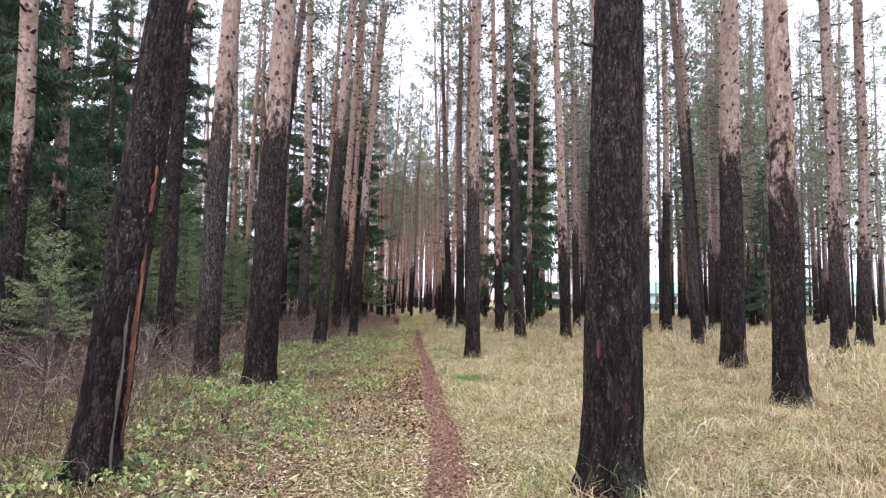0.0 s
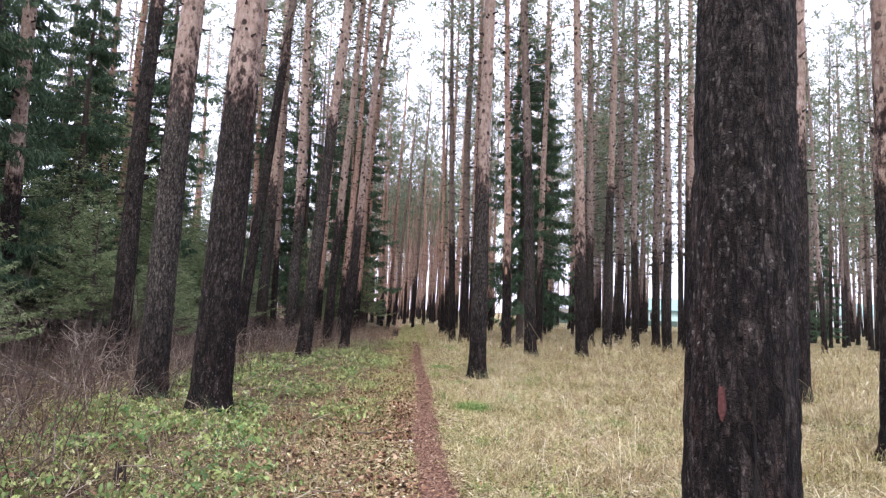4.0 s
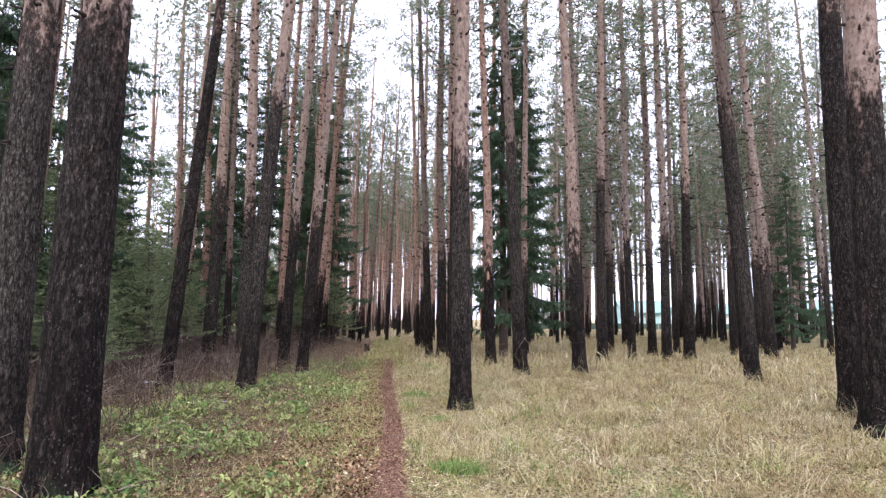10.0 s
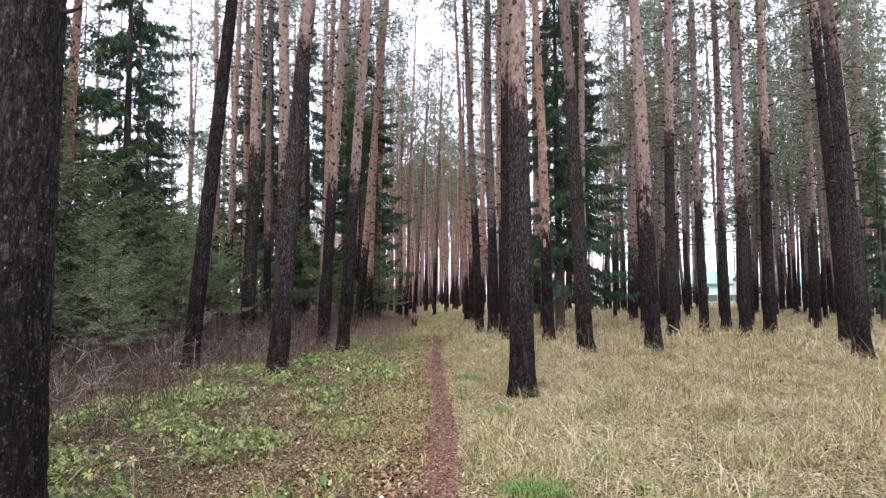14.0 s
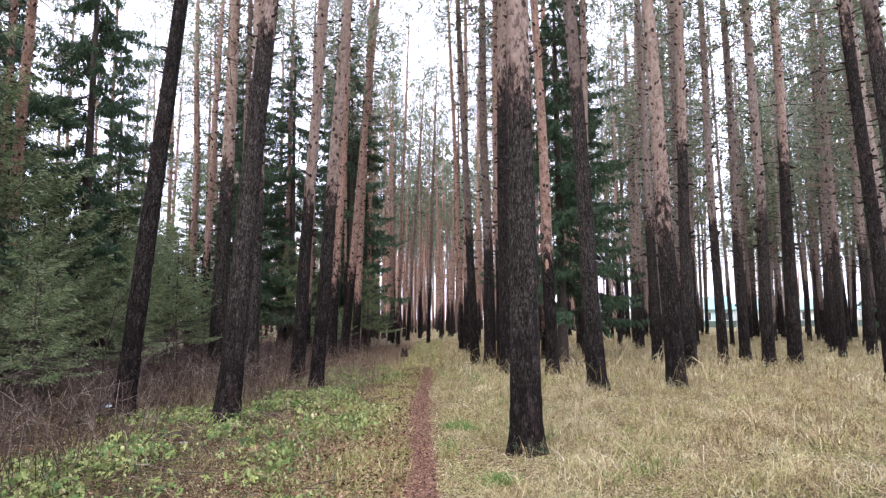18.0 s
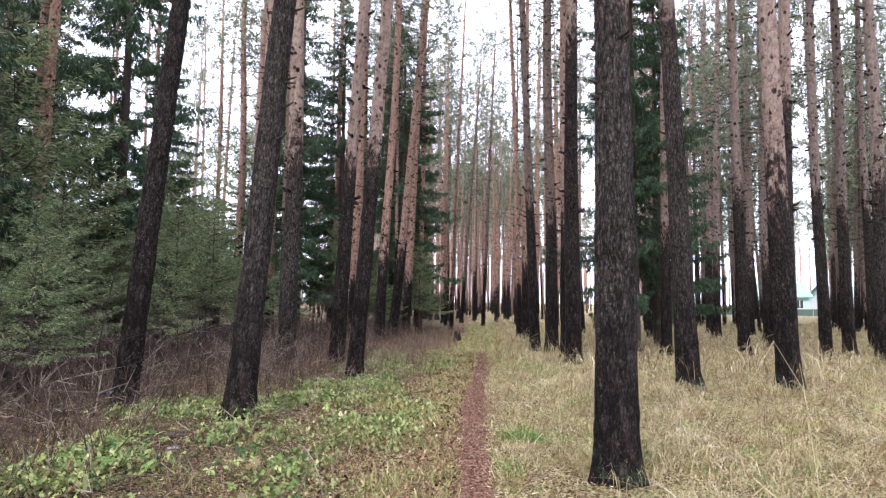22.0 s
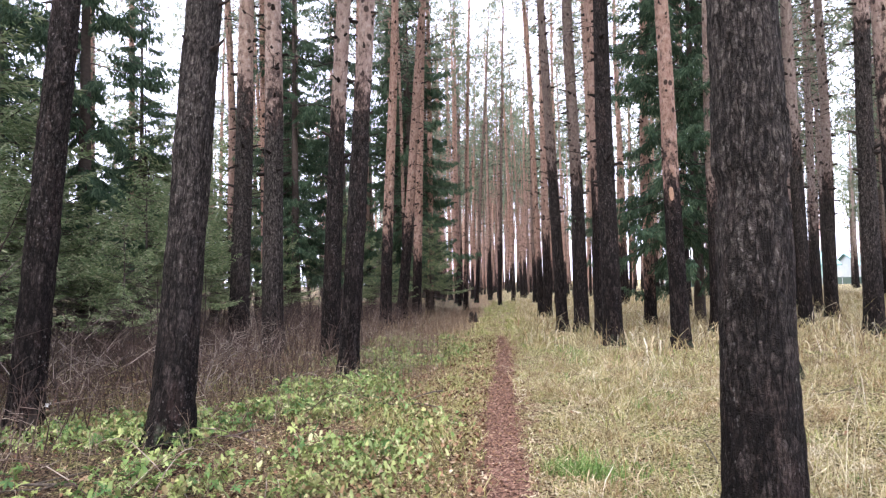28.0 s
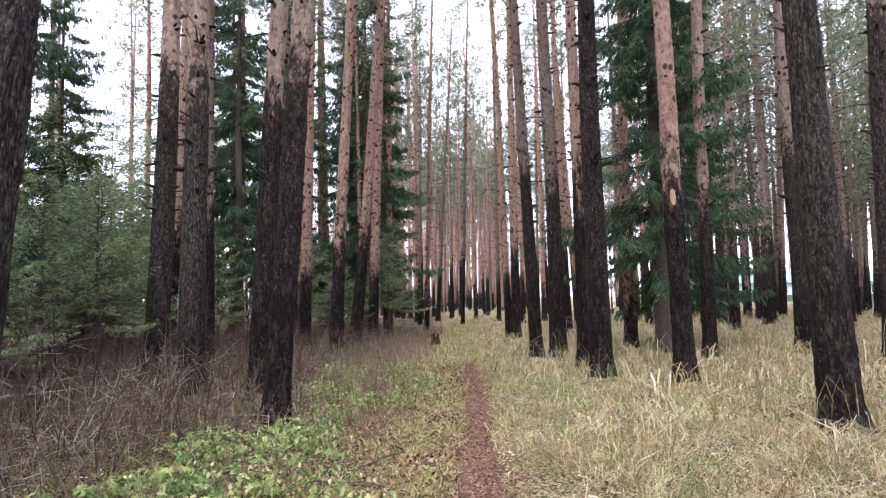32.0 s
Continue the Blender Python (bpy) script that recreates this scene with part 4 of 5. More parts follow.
thicket_rng = np.random.default_rng(23)
for i in range(42):
    y = thicket_rng.uniform(10, 44)
    x = -13.5 - thicket_rng.uniform(0, 8) - 0.08 * max(0, y - 20)
    spruce(SMALL[i % 3], x, y, thicket_rng.uniform(1.5, 2.4), "young bushy spruce in the depth of the thicket", "young spruces", "young_spruce")


# ---------------------------------------------------------------- grass, herbs, litter and brush
def blades(px, py, h, w, bend, a, lift=0.0, short=False):
    n = len(px)
    out = np.stack([np.cos(a), np.sin(a), np.zeros(n)], 1)
    t = rng.uniform(0, 2 * np.pi, n)
    side = np.stack([np.cos(t), np.sin(t), np.zeros(n)], 1) * (w / 2)[:, None]
    base = np.stack([px, py, ground_z(px, py) + lift - 0.01], 1)
    up = np.array([[0, 0, 1.0]])
    mid = base + up * (h * 0.7)[:, None] + out * (bend * 0.2)[:, None]
    top = base + up * h[:, None] + out * (bend * 0.6)[:, None]
    tip = base + up * (h * rng.uniform(0.25, 1.05, n))[:, None] + out * bend[:, None] + side * rng.normal(0, 3, n)[:, None]
    if short:
        co = np.stack([base - side, base + side, top - side, top + side, tip], 1).reshape(-1, 3)
        b = (np.arange(n) * 5)[:, None]
        return co, np.concatenate([b + [0, 1, 3], b + [0, 3, 2], b + [2, 3, 4]], 1).reshape(-1, 3)
    co = np.stack([base - side * 0.7, base + side * 0.7, mid - side, mid + side, top - side * 0.8, top + side * 0.8, tip], 1).reshape(-1, 3)
    b = (np.arange(n) * 7)[:, None]
    return co, np.concatenate([b + [0, 1, 3], b + [0, 3, 2], b + [2, 3, 5], b + [2, 5, 4], b + [4, 5, 6]], 1).reshape(-1, 3)


def off_trail(x, y):
    return np.abs(x - trail_x(y)) > np.where(y < 31, 0.12, 0.0) + np.abs(rng.normal(0, 0.06, len(x)))


def tufts(name, n, each, x0, x1, y0, y1, h, w, mat, label, keep=None, size=0.07, lean=0.6):
    cx, cy = rng.uniform(x0, x1, n), rng.uniform(y0, y1, n)
    if keep is not None:
        k = keep(cx, cy)
        cx, cy = cx[k], cy[k]
    tall = rng.lognormal(-0.1, 0.42, len(cx)) * np.array([0.9 + 1.3 * noise.noise((a * 1.1, b * 1.1, 9.0)) for a, b in zip(cx, cy)]).clip(0.25, 1.9)
    px = np.repeat(cx, each) + rng.normal(0, size, len(cx) * each)
    py = np.repeat(cy, each) + rng.normal(0, size, len(cy) * each)
    tall = np.repeat(tall, each)
    lie = np.repeat(rng.uniform(0, 2 * np.pi, len(cx)), each) + rng.normal(0, 0.9, len(px))
    ok = off_trail(px, py)
    px, py, tall, lie = px[ok], py[ok], tall[ok], lie[ok]
    hh = h * tall * rng.uniform(0.5, 1.15, len(px))
    co, f = blades(px, py, hh, w * rng.uniform(0.6, 1.3, len(px)), hh * rng.uniform(0.1, 1.6, len(px)) * lean, lie, short=h < 0.1)
    ob = new(name, fast_mesh(name, co, f, mat))
    return tagged(ob, label, "grass", kind="stuff")


patchy = lambda keep, cut: lambda x, y: keep(x, y) & np.array([noise.noise((a * 0.8, b * 0.8, 3.0)) + 0.6 * noise.noise((a * 2.9, b * 2.9, 7.0)) > cut for a, b in zip(x, y)])
right_of = lambda d: lambda x, y: x > trail_x(y) + d + 0.25 * np.sin(y * 1.3)
tufts("dry_grass", 14500, 10, -2.0, 8.0, 0.5, 24.0, 0.115, 0.0068, STRAW, "tussocks of dry straw-yellow grass", patchy(right_of(0.5), -0.16), 0.08, 2.3)
tufts("dry_grass", 8000, 6, -3.0, 22.0, 0.0, 62.0, 0.21, 0.022, STRAW, "tussocks of dry straw-yellow grass", lambda x, y: right_of(0.6)(x, y) & ((x > 7.5) | (y > 23)), 0.13, 1.2)
tufts("brown_grass", 1300, 16, -1.0, 9.0, 3.0, 24.0, 0.11, 0.0085, DEAD_GRASS, "flattened clumps of brown dead grass", patchy(right_of(0.9), 0.12), 0.11, 2.2)
# real dead patches, thickened so the brown also stands for lens vignetting
tufts("brown_grass", 1500, 14, 2.5, 10.5, 4.0, 24.0, 0.095, 0.0085, DEAD_GRASS, "flattened clumps of brown dead grass", patchy(right_of(2.6), 0.0), 0.12, 2.2)
tufts("tall_grass", 2100, 4, -2.5, 13.0, 1.0, 40.0, 0.34, 0.006, STRAW, "tall bent stalks of pale dry grass", right_of(0.9), 0.05, 0.8)
tufts("verge_grass", 8500, 7, -4.0, 3.0, 0.0, 34.0, 0.06, 0.0058, VERGE, "short yellow-green grass along the footpath", lambda x, y: (np.abs(x - trail_x(y)) < 0.4 + np.abs(rng.normal(0, 0.6, len(x)))), 0.06, 1.4)
tufts("verge_grass", 1700, 8, -6.0, -0.5, 0.0, 32.0, 0.085, 0.006, WOOD_GRASS, "short yellow-green grass among the herbs", lambda x, y: x < trail_x(y) - 0.6, 0.07, 1.3)
tufts("verge_grass", 5500, 6, -1.5, 8.0, 0.5, 26.0, 0.075, 0.009, VERGE, "short yellow-green grass under the dry tussocks", right_of(0.4), 0.08, 1.4)
tufts("verge_grass", 1700, 8, -6.0, -0.3, 0.5, 12.0, 0.075, 0.006, WOOD_GRASS, "yellow-green grass between the herbs", lambda x, y: x < trail_x(y) - 0.5, 0.08, 1.4)
tufts("verge_grass", 5000, 7, -3.5, 0.0, 11.0, 31.0, 0.07, 0.0065, VERGE, "yellow-green grass verge beside the footpath", lambda x, y: (x < trail_x(y) - 0.2) & (x > trail_x(y) - 1.2 - 0.3 * np.sin(y)), 0.07, 1.4)
tufts("verge_grass", 3600, 7, -2.5, 2.5, 8.0, 31.0, 0.06, 0.006, VERGE, "short green grass on the open side of the footpath", lambda x, y: (x > trail_x(y) + 0.15) & (x < trail_x(y) + 0.7 + np.abs(rng.normal(0, 0.5, len(x))) + 0.4 * np.sin(y * 0.8)), 0.07, 1.3)
foot = [(x, y, r) for x, y, r, *_ in NEAR + MIDDLE + CENTRE if x > 0 or y > 20] + [(1.61, 4.3, 0.243), (0.795, 17.05, 0.194), (2.22, 26.48, 0.165)]
fx, fy = [], []
for x, y, r in foot:
    a = rng.uniform(0, 2 * np.pi, 60)
    d = r * 1.35 + np.abs(rng.normal(0, 0.16, 60))
    fx.append(x + d * np.cos(a))
    fy.append(y + d * np.sin(a))
fx, fy = np.concatenate(fx), np.concatenate(fy)
fh = rng.uniform(0.05, 0.3, len(fx)) * rng.uniform(0.6, 1.2, len(fx))
co, f = blades(fx, fy, fh, rng.uniform(0.004, 0.008, len(fx)), fh * rng.uniform(0.2, 1.3, len(fx)), rng.uniform(0, 2 * np.pi, len(fx)))
tagged(new("tall_grass", fast_mesh("tall_grass", co, f, STRAW)), "dry grass growing up round the feet of the pines", "grass", kind="stuff")
tufts("green_grass", 380, 18, -2.0, 6.0, 1.0, 30.0, 0.11, 0.008, GREENER, "small tufts of fresh green grass", lambda x, y: (x > trail_x(y) + 0.3) & (np.abs(x - trail_x(y)) < 3.2), 0.09, 1.1)
tufts("trampled_grass", 2600, 9, -5.0, 1.0, 31.0, 60.0, 0.09, 0.016, VERGE, "greenish trampled grass where the footpath fades", lambda x, y: np.abs(x - (0.45 - 0.07 * y)) < 0.9, 0.1, 1.0)


def leaves(name, px, py, z, size, tilt, mat, label, category, slim=0.28, wide=0.5):
    """Small folded leaves of four triangles."""
    n = len(px)
    a = rng.uniform(0, 2 * np.pi, n)
    d = np.stack([np.cos(a), np.sin(a), rng.normal(0, tilt, n)], 1) * size[:, None]
    s = np.stack([-np.sin(a), np.cos(a), rng.normal(0, tilt, n)], 1) * (size * rng.uniform(slim, wide, n))[:, None]
    c = np.stack([px, py, ground_z(px, py) + z], 1)
    lift = np.array([[0, 0, 1.0]]) * (size * rng.uniform(0.05, 0.3, n))[:, None]
    co = np.stack([c - d * 0.5, c - s * 0.8 - d * 0.25 + lift, c - s + d * 0.15 + lift, c + d * 0.55 - lift, c + s + d * 0.15 + lift, c + s * 0.8 - d * 0.25 + lift], 1).reshape(-1, 3)
    b = (np.arange(n) * 6)[:, None]
    f = np.concatenate([b + [0, 2, 1], b + [0, 3, 2], b + [0, 4, 3], b + [0, 5, 4]], 1).reshape(-1, 3)
    return tagged(new(name, fast_mesh(name, co, f, mat)), label, category, kind="stuff")


def rosettes(name, px, py, z, size, rays, mat, label, category):
    """Herb leaves of several pointed leaflets that spread from one stalk."""
    n = len(px)
    c = np.stack([px, py, ground_z(px, py) + z], 1)
    lean = rng.normal(0, 0.45, (n, 2))
    a = rng.uniform(0, 2 * np.pi, n)[:, None] + np.arange(rays) * 2 * np.pi / rays + rng.normal(0, 0.25, (n, rays))
    L = size[:, None] * rng.uniform(0.55, 1.2, (n, rays))

    def at(ang, far, drop):
        dx, dy = np.cos(ang) * far, np.sin(ang) * far
        dz = dx * lean[:, :1] + dy * lean[:, 1:] - drop
        return c[:, None] + np.stack([dx, dy, dz], -1)

    wide = rng.uniform(0.30, 0.46, (n, rays))
    ring = np.stack([at(a - wide, L * 0.62, -L * 0.06), at(a, L, L * rng.uniform(0.0, 0.35, (n, rays))), at(a + wide, L * 0.62, -L * 0.06)], 2).reshape(n, rays * 3, 3)
    co = np.concatenate([c[:, None], ring], 1).reshape(-1, 3)
    k = np.arange(rays) * 3
    one = np.concatenate([np.stack([0 * k, k + 1, k + 2], 1), np.stack([0 * k, k + 2, k + 3], 1)])
    f = ((np.arange(n) * (1 + rays * 3))[:, None, None] + one[None]).reshape(-1, 3)
    return tagged(new(name, fast_mesh(name, co, f, mat)), label, category, kind="stuff")


def clusters(n, each, x0, x1, y0, y1, size, keep):
    cx, cy = rng.uniform(x0, x1, n), rng.uniform(y0, y1, n)
    k = keep(cx, cy)
    cx, cy = np.repeat(cx[k], each), np.repeat(cy[k], each)
    return cx + rng.normal(0, size, len(cx)), cy + rng.normal(0, size, len(cy))


left_band = lambda lo, hi: lambda x, y: (trail_x(y) - x > lo + 0.3 * np.sin(y * 0.9) + np.abs(rng.normal(0, 0.35, len(x)))) & (trail_x(y) - x < hi)
px, py = clusters(18000, 11, -7.5, 0.0, 0.5, 30.0, 0.11, lambda x, y: patchy(left_band(0.7, 5.2), 0.12)(x, y) & ((y > 9) | (rng.random(len(x)) < 0.25)) & ((y < 20.5) | (trail_x(y) - x < 3.2)))
leaves("herbs", px, py, rng.uniform(0.01, 0.16, len(px)), rng.uniform(0.016, 0.05, len(px)), 0.8, HERB, "low bramble and herb leaves, green turning yellow", "herbs")
px, py = clusters(9800, 4, -7.5, -0.4, 0.5, 28.0, 0.16, lambda x, y: patchy(left_band(1.2, 5.0), 0.03)(x, y) & ((y > 8) | (rng.random(len(x)) < 0.3)) & ((y < 20.5) | (trail_x(y) - x < 3.4)))
rosettes("herbs", px, py, rng.uniform(0.02, 0.17, len(px)), rng.uniform(0.026, 0.07, len(px)), 6, BROAD, "low herbs with several leaflets to a stalk, green and pale yellow", "herbs")


def slivers(name, px, py, lift, length, width, mat, label, category):
    """Flat bits of dead grass, bark and leaf lying every way."""
    n = len(px)
    a = rng.uniform(0, 2 * np.pi, n)
    d = np.stack([np.cos(a), np.sin(a), rng.normal(0, 0.22, n)], 1) * (length / 2)[:, None]
    s = np.stack([-np.sin(a), np.cos(a), rng.normal(0, 0.5, n)], 1) * (width / 2)[:, None]
    c = np.stack([px, py, ground_z(px, py) + lift], 1)
    co = np.stack([c - d, c + s, c + d, c - s], 1).reshape(-1, 3)
    b = (np.arange(n) * 4)[:, None]
    f = np.concatenate([b + [0, 1, 2], b + [0, 2, 3]], 1).reshape(-1, 3)
    return tagged(new(name, fast_mesh(name, co, f, mat)), label, category, kind="stuff")


near_y = lambda n, far: 1.0 + far * rng.random(n) ** 1.1
py = near_y(58000, 24.0)
px = trail_x(py) + 0.15 + np.abs(rng.normal(0, 0.05, 58000)) + rng.uniform(0, 1, 58000) ** 1.4 * 7.0
slivers("thatch", px, py, rng.uniform(0.0, 0.06, len(px)), rng.uniform(0.025, 0.10, len(px)), rng.uniform(0.004, 0.010, len(px)), THATCH, "matted bits of dead grass lying on the ground", "thatch")
py = rng.uniform(1.0, 9.0, 13000)
px = trail_x(py) - 0.2 - rng.uniform(0, 1, 13000) ** 1.3 * 2.6
slivers("thatch", px, py, rng.uniform(0.01, 0.06, len(px)), rng.uniform(0.025, 0.09, len(px)), rng.uniform(0.005, 0.012, len(px)), THATCH, "pale bits of dead grass strewn beside the footpath", "thatch")
# the second, wider strip takes the darker brown
for count, lo, hi, mat, label in ((38000, 0.15, 2.4, DEBRIS, "bits of dead leaf, moss and needle litter beside the footpath"), (36000, 1.2, 6.2, DARK_DEBRIS, "dark brown bits of leaf under the herbs")):
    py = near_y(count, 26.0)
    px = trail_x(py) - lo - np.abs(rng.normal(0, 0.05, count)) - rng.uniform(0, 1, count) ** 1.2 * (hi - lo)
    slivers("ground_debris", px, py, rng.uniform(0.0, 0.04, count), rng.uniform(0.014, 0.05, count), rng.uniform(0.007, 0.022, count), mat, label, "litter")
px, py = rng.uniform(-8, 0, 16000), rng.uniform(0, 30, 16000)
k = (px < trail_x(py) - 0.35)
leaves("fallen_leaves", px[k], py[k], rng.uniform(0.005, 0.03, k.sum()), rng.uniform(0.015, 0.045, k.sum()), 0.25, LITTER, "fallen brown and ochre leaves on the ground", "leaves")
px, py = rng.uniform(-2, 8, 6000), rng.uniform(0, 26, 6000)
k = px > trail_x(py) + 0.1
leaves("fallen_leaves", px[k], py[k], rng.uniform(0.005, 0.06, k.sum()), rng.uniform(0.02, 0.05, k.sum()), 0.25, LITTER, "fallen brown leaves among the dry grass", "leaves")
py = 6.5 + 24 * rng.random(6500) ** 1.3
px = trail_x(py) - 0.18 - np.abs(rng.normal(0, 0.75, 6500))
cx, cy = clusters(800, 8, -3.6, 0.4, 7.0, 15.0, 0.13, lambda x, y: (trail_x(y) - x > 0.25) & (trail_x(y) - x < 2.6) & np.array([noise.noise((a * 1.1, b * 1.1, 31.0)) > -0.02 for a, b in zip(x, y)]))
px, py = np.concatenate([px, cx]), np.concatenate([py, cy])
leaves("fallen_leaves", px, py, rng.uniform(0.01, 0.06, len(px)), rng.uniform(0.018, 0.055, len(px)), 0.35, LITTER, "reddish-brown leaf litter beside the footpath", "leaves")
py = 31 * rng.random(9000) ** 1.3
px = trail_x(py) + rng.normal(0, 0.24, 9000)
slivers("needle_litter", px, py, rng.uniform(0.0, 0.03, 9000), rng.uniform(0.015, 0.05, 9000), rng.uniform(0.006, 0.02, 9000), LITTER, "reddish soil crumbs and needles strewn along the path's edges", "litter")
py = rng.uniform(-1, 31, 5200)
px = trail_x(py) + rng.normal(0, 0.16, 5200)
leaves("needle_litter", px, py, rng.uniform(-0.012, 0.008, 5200), rng.uniform(0.010, 0.032, 5200), 0.15, LITTER, "bits of leaf and needle litter on the trodden soil", "litter")


def stalks(name, px, py, h, r, twigs, wild, mat, label, category):
    segs = []
    for x, y, hh in zip(px, py, h):
        z = float(ground_z(x, y))
        p = np.array([x, y, z - 0.02])
        d = np.array([rng.normal(0, wild), rng.normal(0, wild), 1.0])
        m1 = p + d * hh * 0.5
        e = m1 + (d + rng.normal(0, wild, 3)) * hh * 0.5
        segs += [(p, m1, r, r * 0.8), (m1, e, r * 0.8, r * 0.3)]
        for _ in range(twigs):
            f = rng.uniform(0.3, 0.95)
            q = p + (m1 - p) * f * 2 if f < 0.5 else m1 + (e - m1) * (f - 0.5) * 2
            segs.append((q, q + np.array([rng.normal(0, 0.3), rng.normal(0, 0.3), rng.uniform(0, 0.5)]) * hh * 0.6, r * 0.55, r * 0.25))
    co, q = tubes(segs, 3)
    return tagged(new(name, fast_mesh(name, co, q, mat)), label, category, kind="stuff")


def left_points(n, lo, hi, y0, y1):
    y = rng.uniform(y0, y1, n)
    return trail_x(y) - rng.uniform(lo, hi, n) - 0.4 * np.sin(y * 0.7), y


px, py = left_points(5200, 3.9, 11.0, 0.0, 42.0)
k = rng.random(len(px)) < np.where(py > 20, 1.0, 0.75)
px, py = px[k] + np.where(py[k] > 20, 0.8, 0.0), py[k]
stalks("dry_brush", px, py, rng.uniform(0.25, 1.0, len(px)), 0.0072, 6, 0.3, TWIG, "tangle of bare grey-brown twigs and brambles", "brush")
px, py = left_points(150, 5.0, 11.0, 2.0, 40.0)
SAPLING = leaf_material("sapling_bark", (0.0, (0.02, 0.015, 0.013)), (1.0, (0.09, 0.068, 0.058)), through_light=0.0, rough=0.9)
stalks("bare_saplings", px, py, rng.uniform(0.7, 2.2, len(px)), 0.014, 9, 0.12, SAPLING, "thin bare dark saplings standing in the brush", "saplings")
px, py = left_points(260, 1.6, 7.5, 1.0, 32.0)
segs = []
for x, y in zip(px, py):
    p, L = np.array([x, y, float(ground_z(x, y))]), rng.uniform(0.5, 1.5)
    a, rise = rng.uniform(0, 2 * math.pi), rng.uniform(0.35, 1.1)
    a2 = a + rng.normal(0, 0.5)
    for k in range(8):
        b = a + (a2 - a) * k / 7
        e = p + np.array([math.cos(b), math.sin(b), rise * (1 - 0.3 * k)]) * L / 8 + rng.normal(0, 0.008, 3)
        e[2] = max(e[2], float(ground_z(e[0], e[1])) + 0.02)
        segs.append((p, e, 0.0055 - 0.0005 * k, 0.005 - 0.0005 * k))
        if k > 2 and rng.random() < 0.5:
            segs.append((e, e + rng.normal(0, 0.11, 3) + [0, 0, 0.08], 0.0028, 0.0012))
        p = e
co, q = tubes(segs, 4)
CANE = leaf_material("bramble_canes", (0.0, (0.06, 0.038, 0.032)), (0.6, (0.18, 0.13, 0.105)), (1.0, (0.42, 0.36, 0.29)), through_light=0.0, rough=0.8)
tagged(new("bramble_canes", fast_mesh("bramble_canes", co, q, CANE)), "pale arching dead canes standing among the herbs", "brush", kind="stuff")
px, py = left_points(2500, 1.3, 5.0, 23.0, 44.0)
stalks("dry_weeds", px, py, rng.uniform(0.2, 0.5, len(px)), 0.005, 3, 0.12, STALK, "dry brown stalks of last summer's weeds", "weeds")
px, py = left_points(1500, 1.2, 5.0, 0.0, 24.0)
stalks("dry_weeds", px, py, rng.uniform(0.15, 0.45, len(px)), 0.0035, 2, 0.25, STALK, "dry brown stalks among the herbs", "weeds")
py = rng.uniform(12, 40, 500)
px = trail_x(py) + rng.uniform(2.5, 12, 500)
stalks("dry_weeds", px, py, rng.uniform(0.3, 0.6, len(px)), 0.004, 3, 0.2, STALK, "thin dry stalks standing in the grass", "weeds")


# ---------------------------------------------------------------- the settlement beyond the wood
WALL_PALE = plain("pale_plaster", (0.72, 0.72, 0.70), 0.8, 1.5, 0.12)
WALL_TEAL = plain("teal_boards", (0.46, 0.66, 0.66), 0.7, 2.0, 0.15)
ROOF_GREEN = plain("green_sheet_roof", (0.20, 0.34, 0.31), 0.45, 1.0, 0.2)
ROOF_GREY = plain("grey_roof", (0.42, 0.44, 0.46), 0.6, 1.0, 0.2)
# fence green darkened to stand for the shaded band below the houses
FENCE = plain("dark_green_fence", (0.10, 0.145, 0.125), 0.5, 1.2, 0.2)
FRAME_WHITE = plain("white_frame", (0.8, 0.8, 0.8), 0.5, 4.0, 0.08)
GLASS = Nodes("window_glass", 0.06, 0.6).done((0.05, 0.06, 0.07))


def box_bm(x0, x1, y0, y1, z0, z1, bevel=0.0):
    bm = bmesh.new()
    bmesh.ops.create_cube(bm, size=1.0)
    bmesh.ops.transform(bm, verts=bm.verts, matrix=Matrix.Translation(((x0 + x1) / 2, (y0 + y1) / 2, (z0 + z1) / 2)) @ Matrix.Diagonal((x1 - x0, y1 - y0, z1 - z0, 1)))
    if bevel:
        bmesh.ops.bevel(bm, geom=list(bm.edges), offset=bevel, segments=1, affect="EDGES")
    return bm


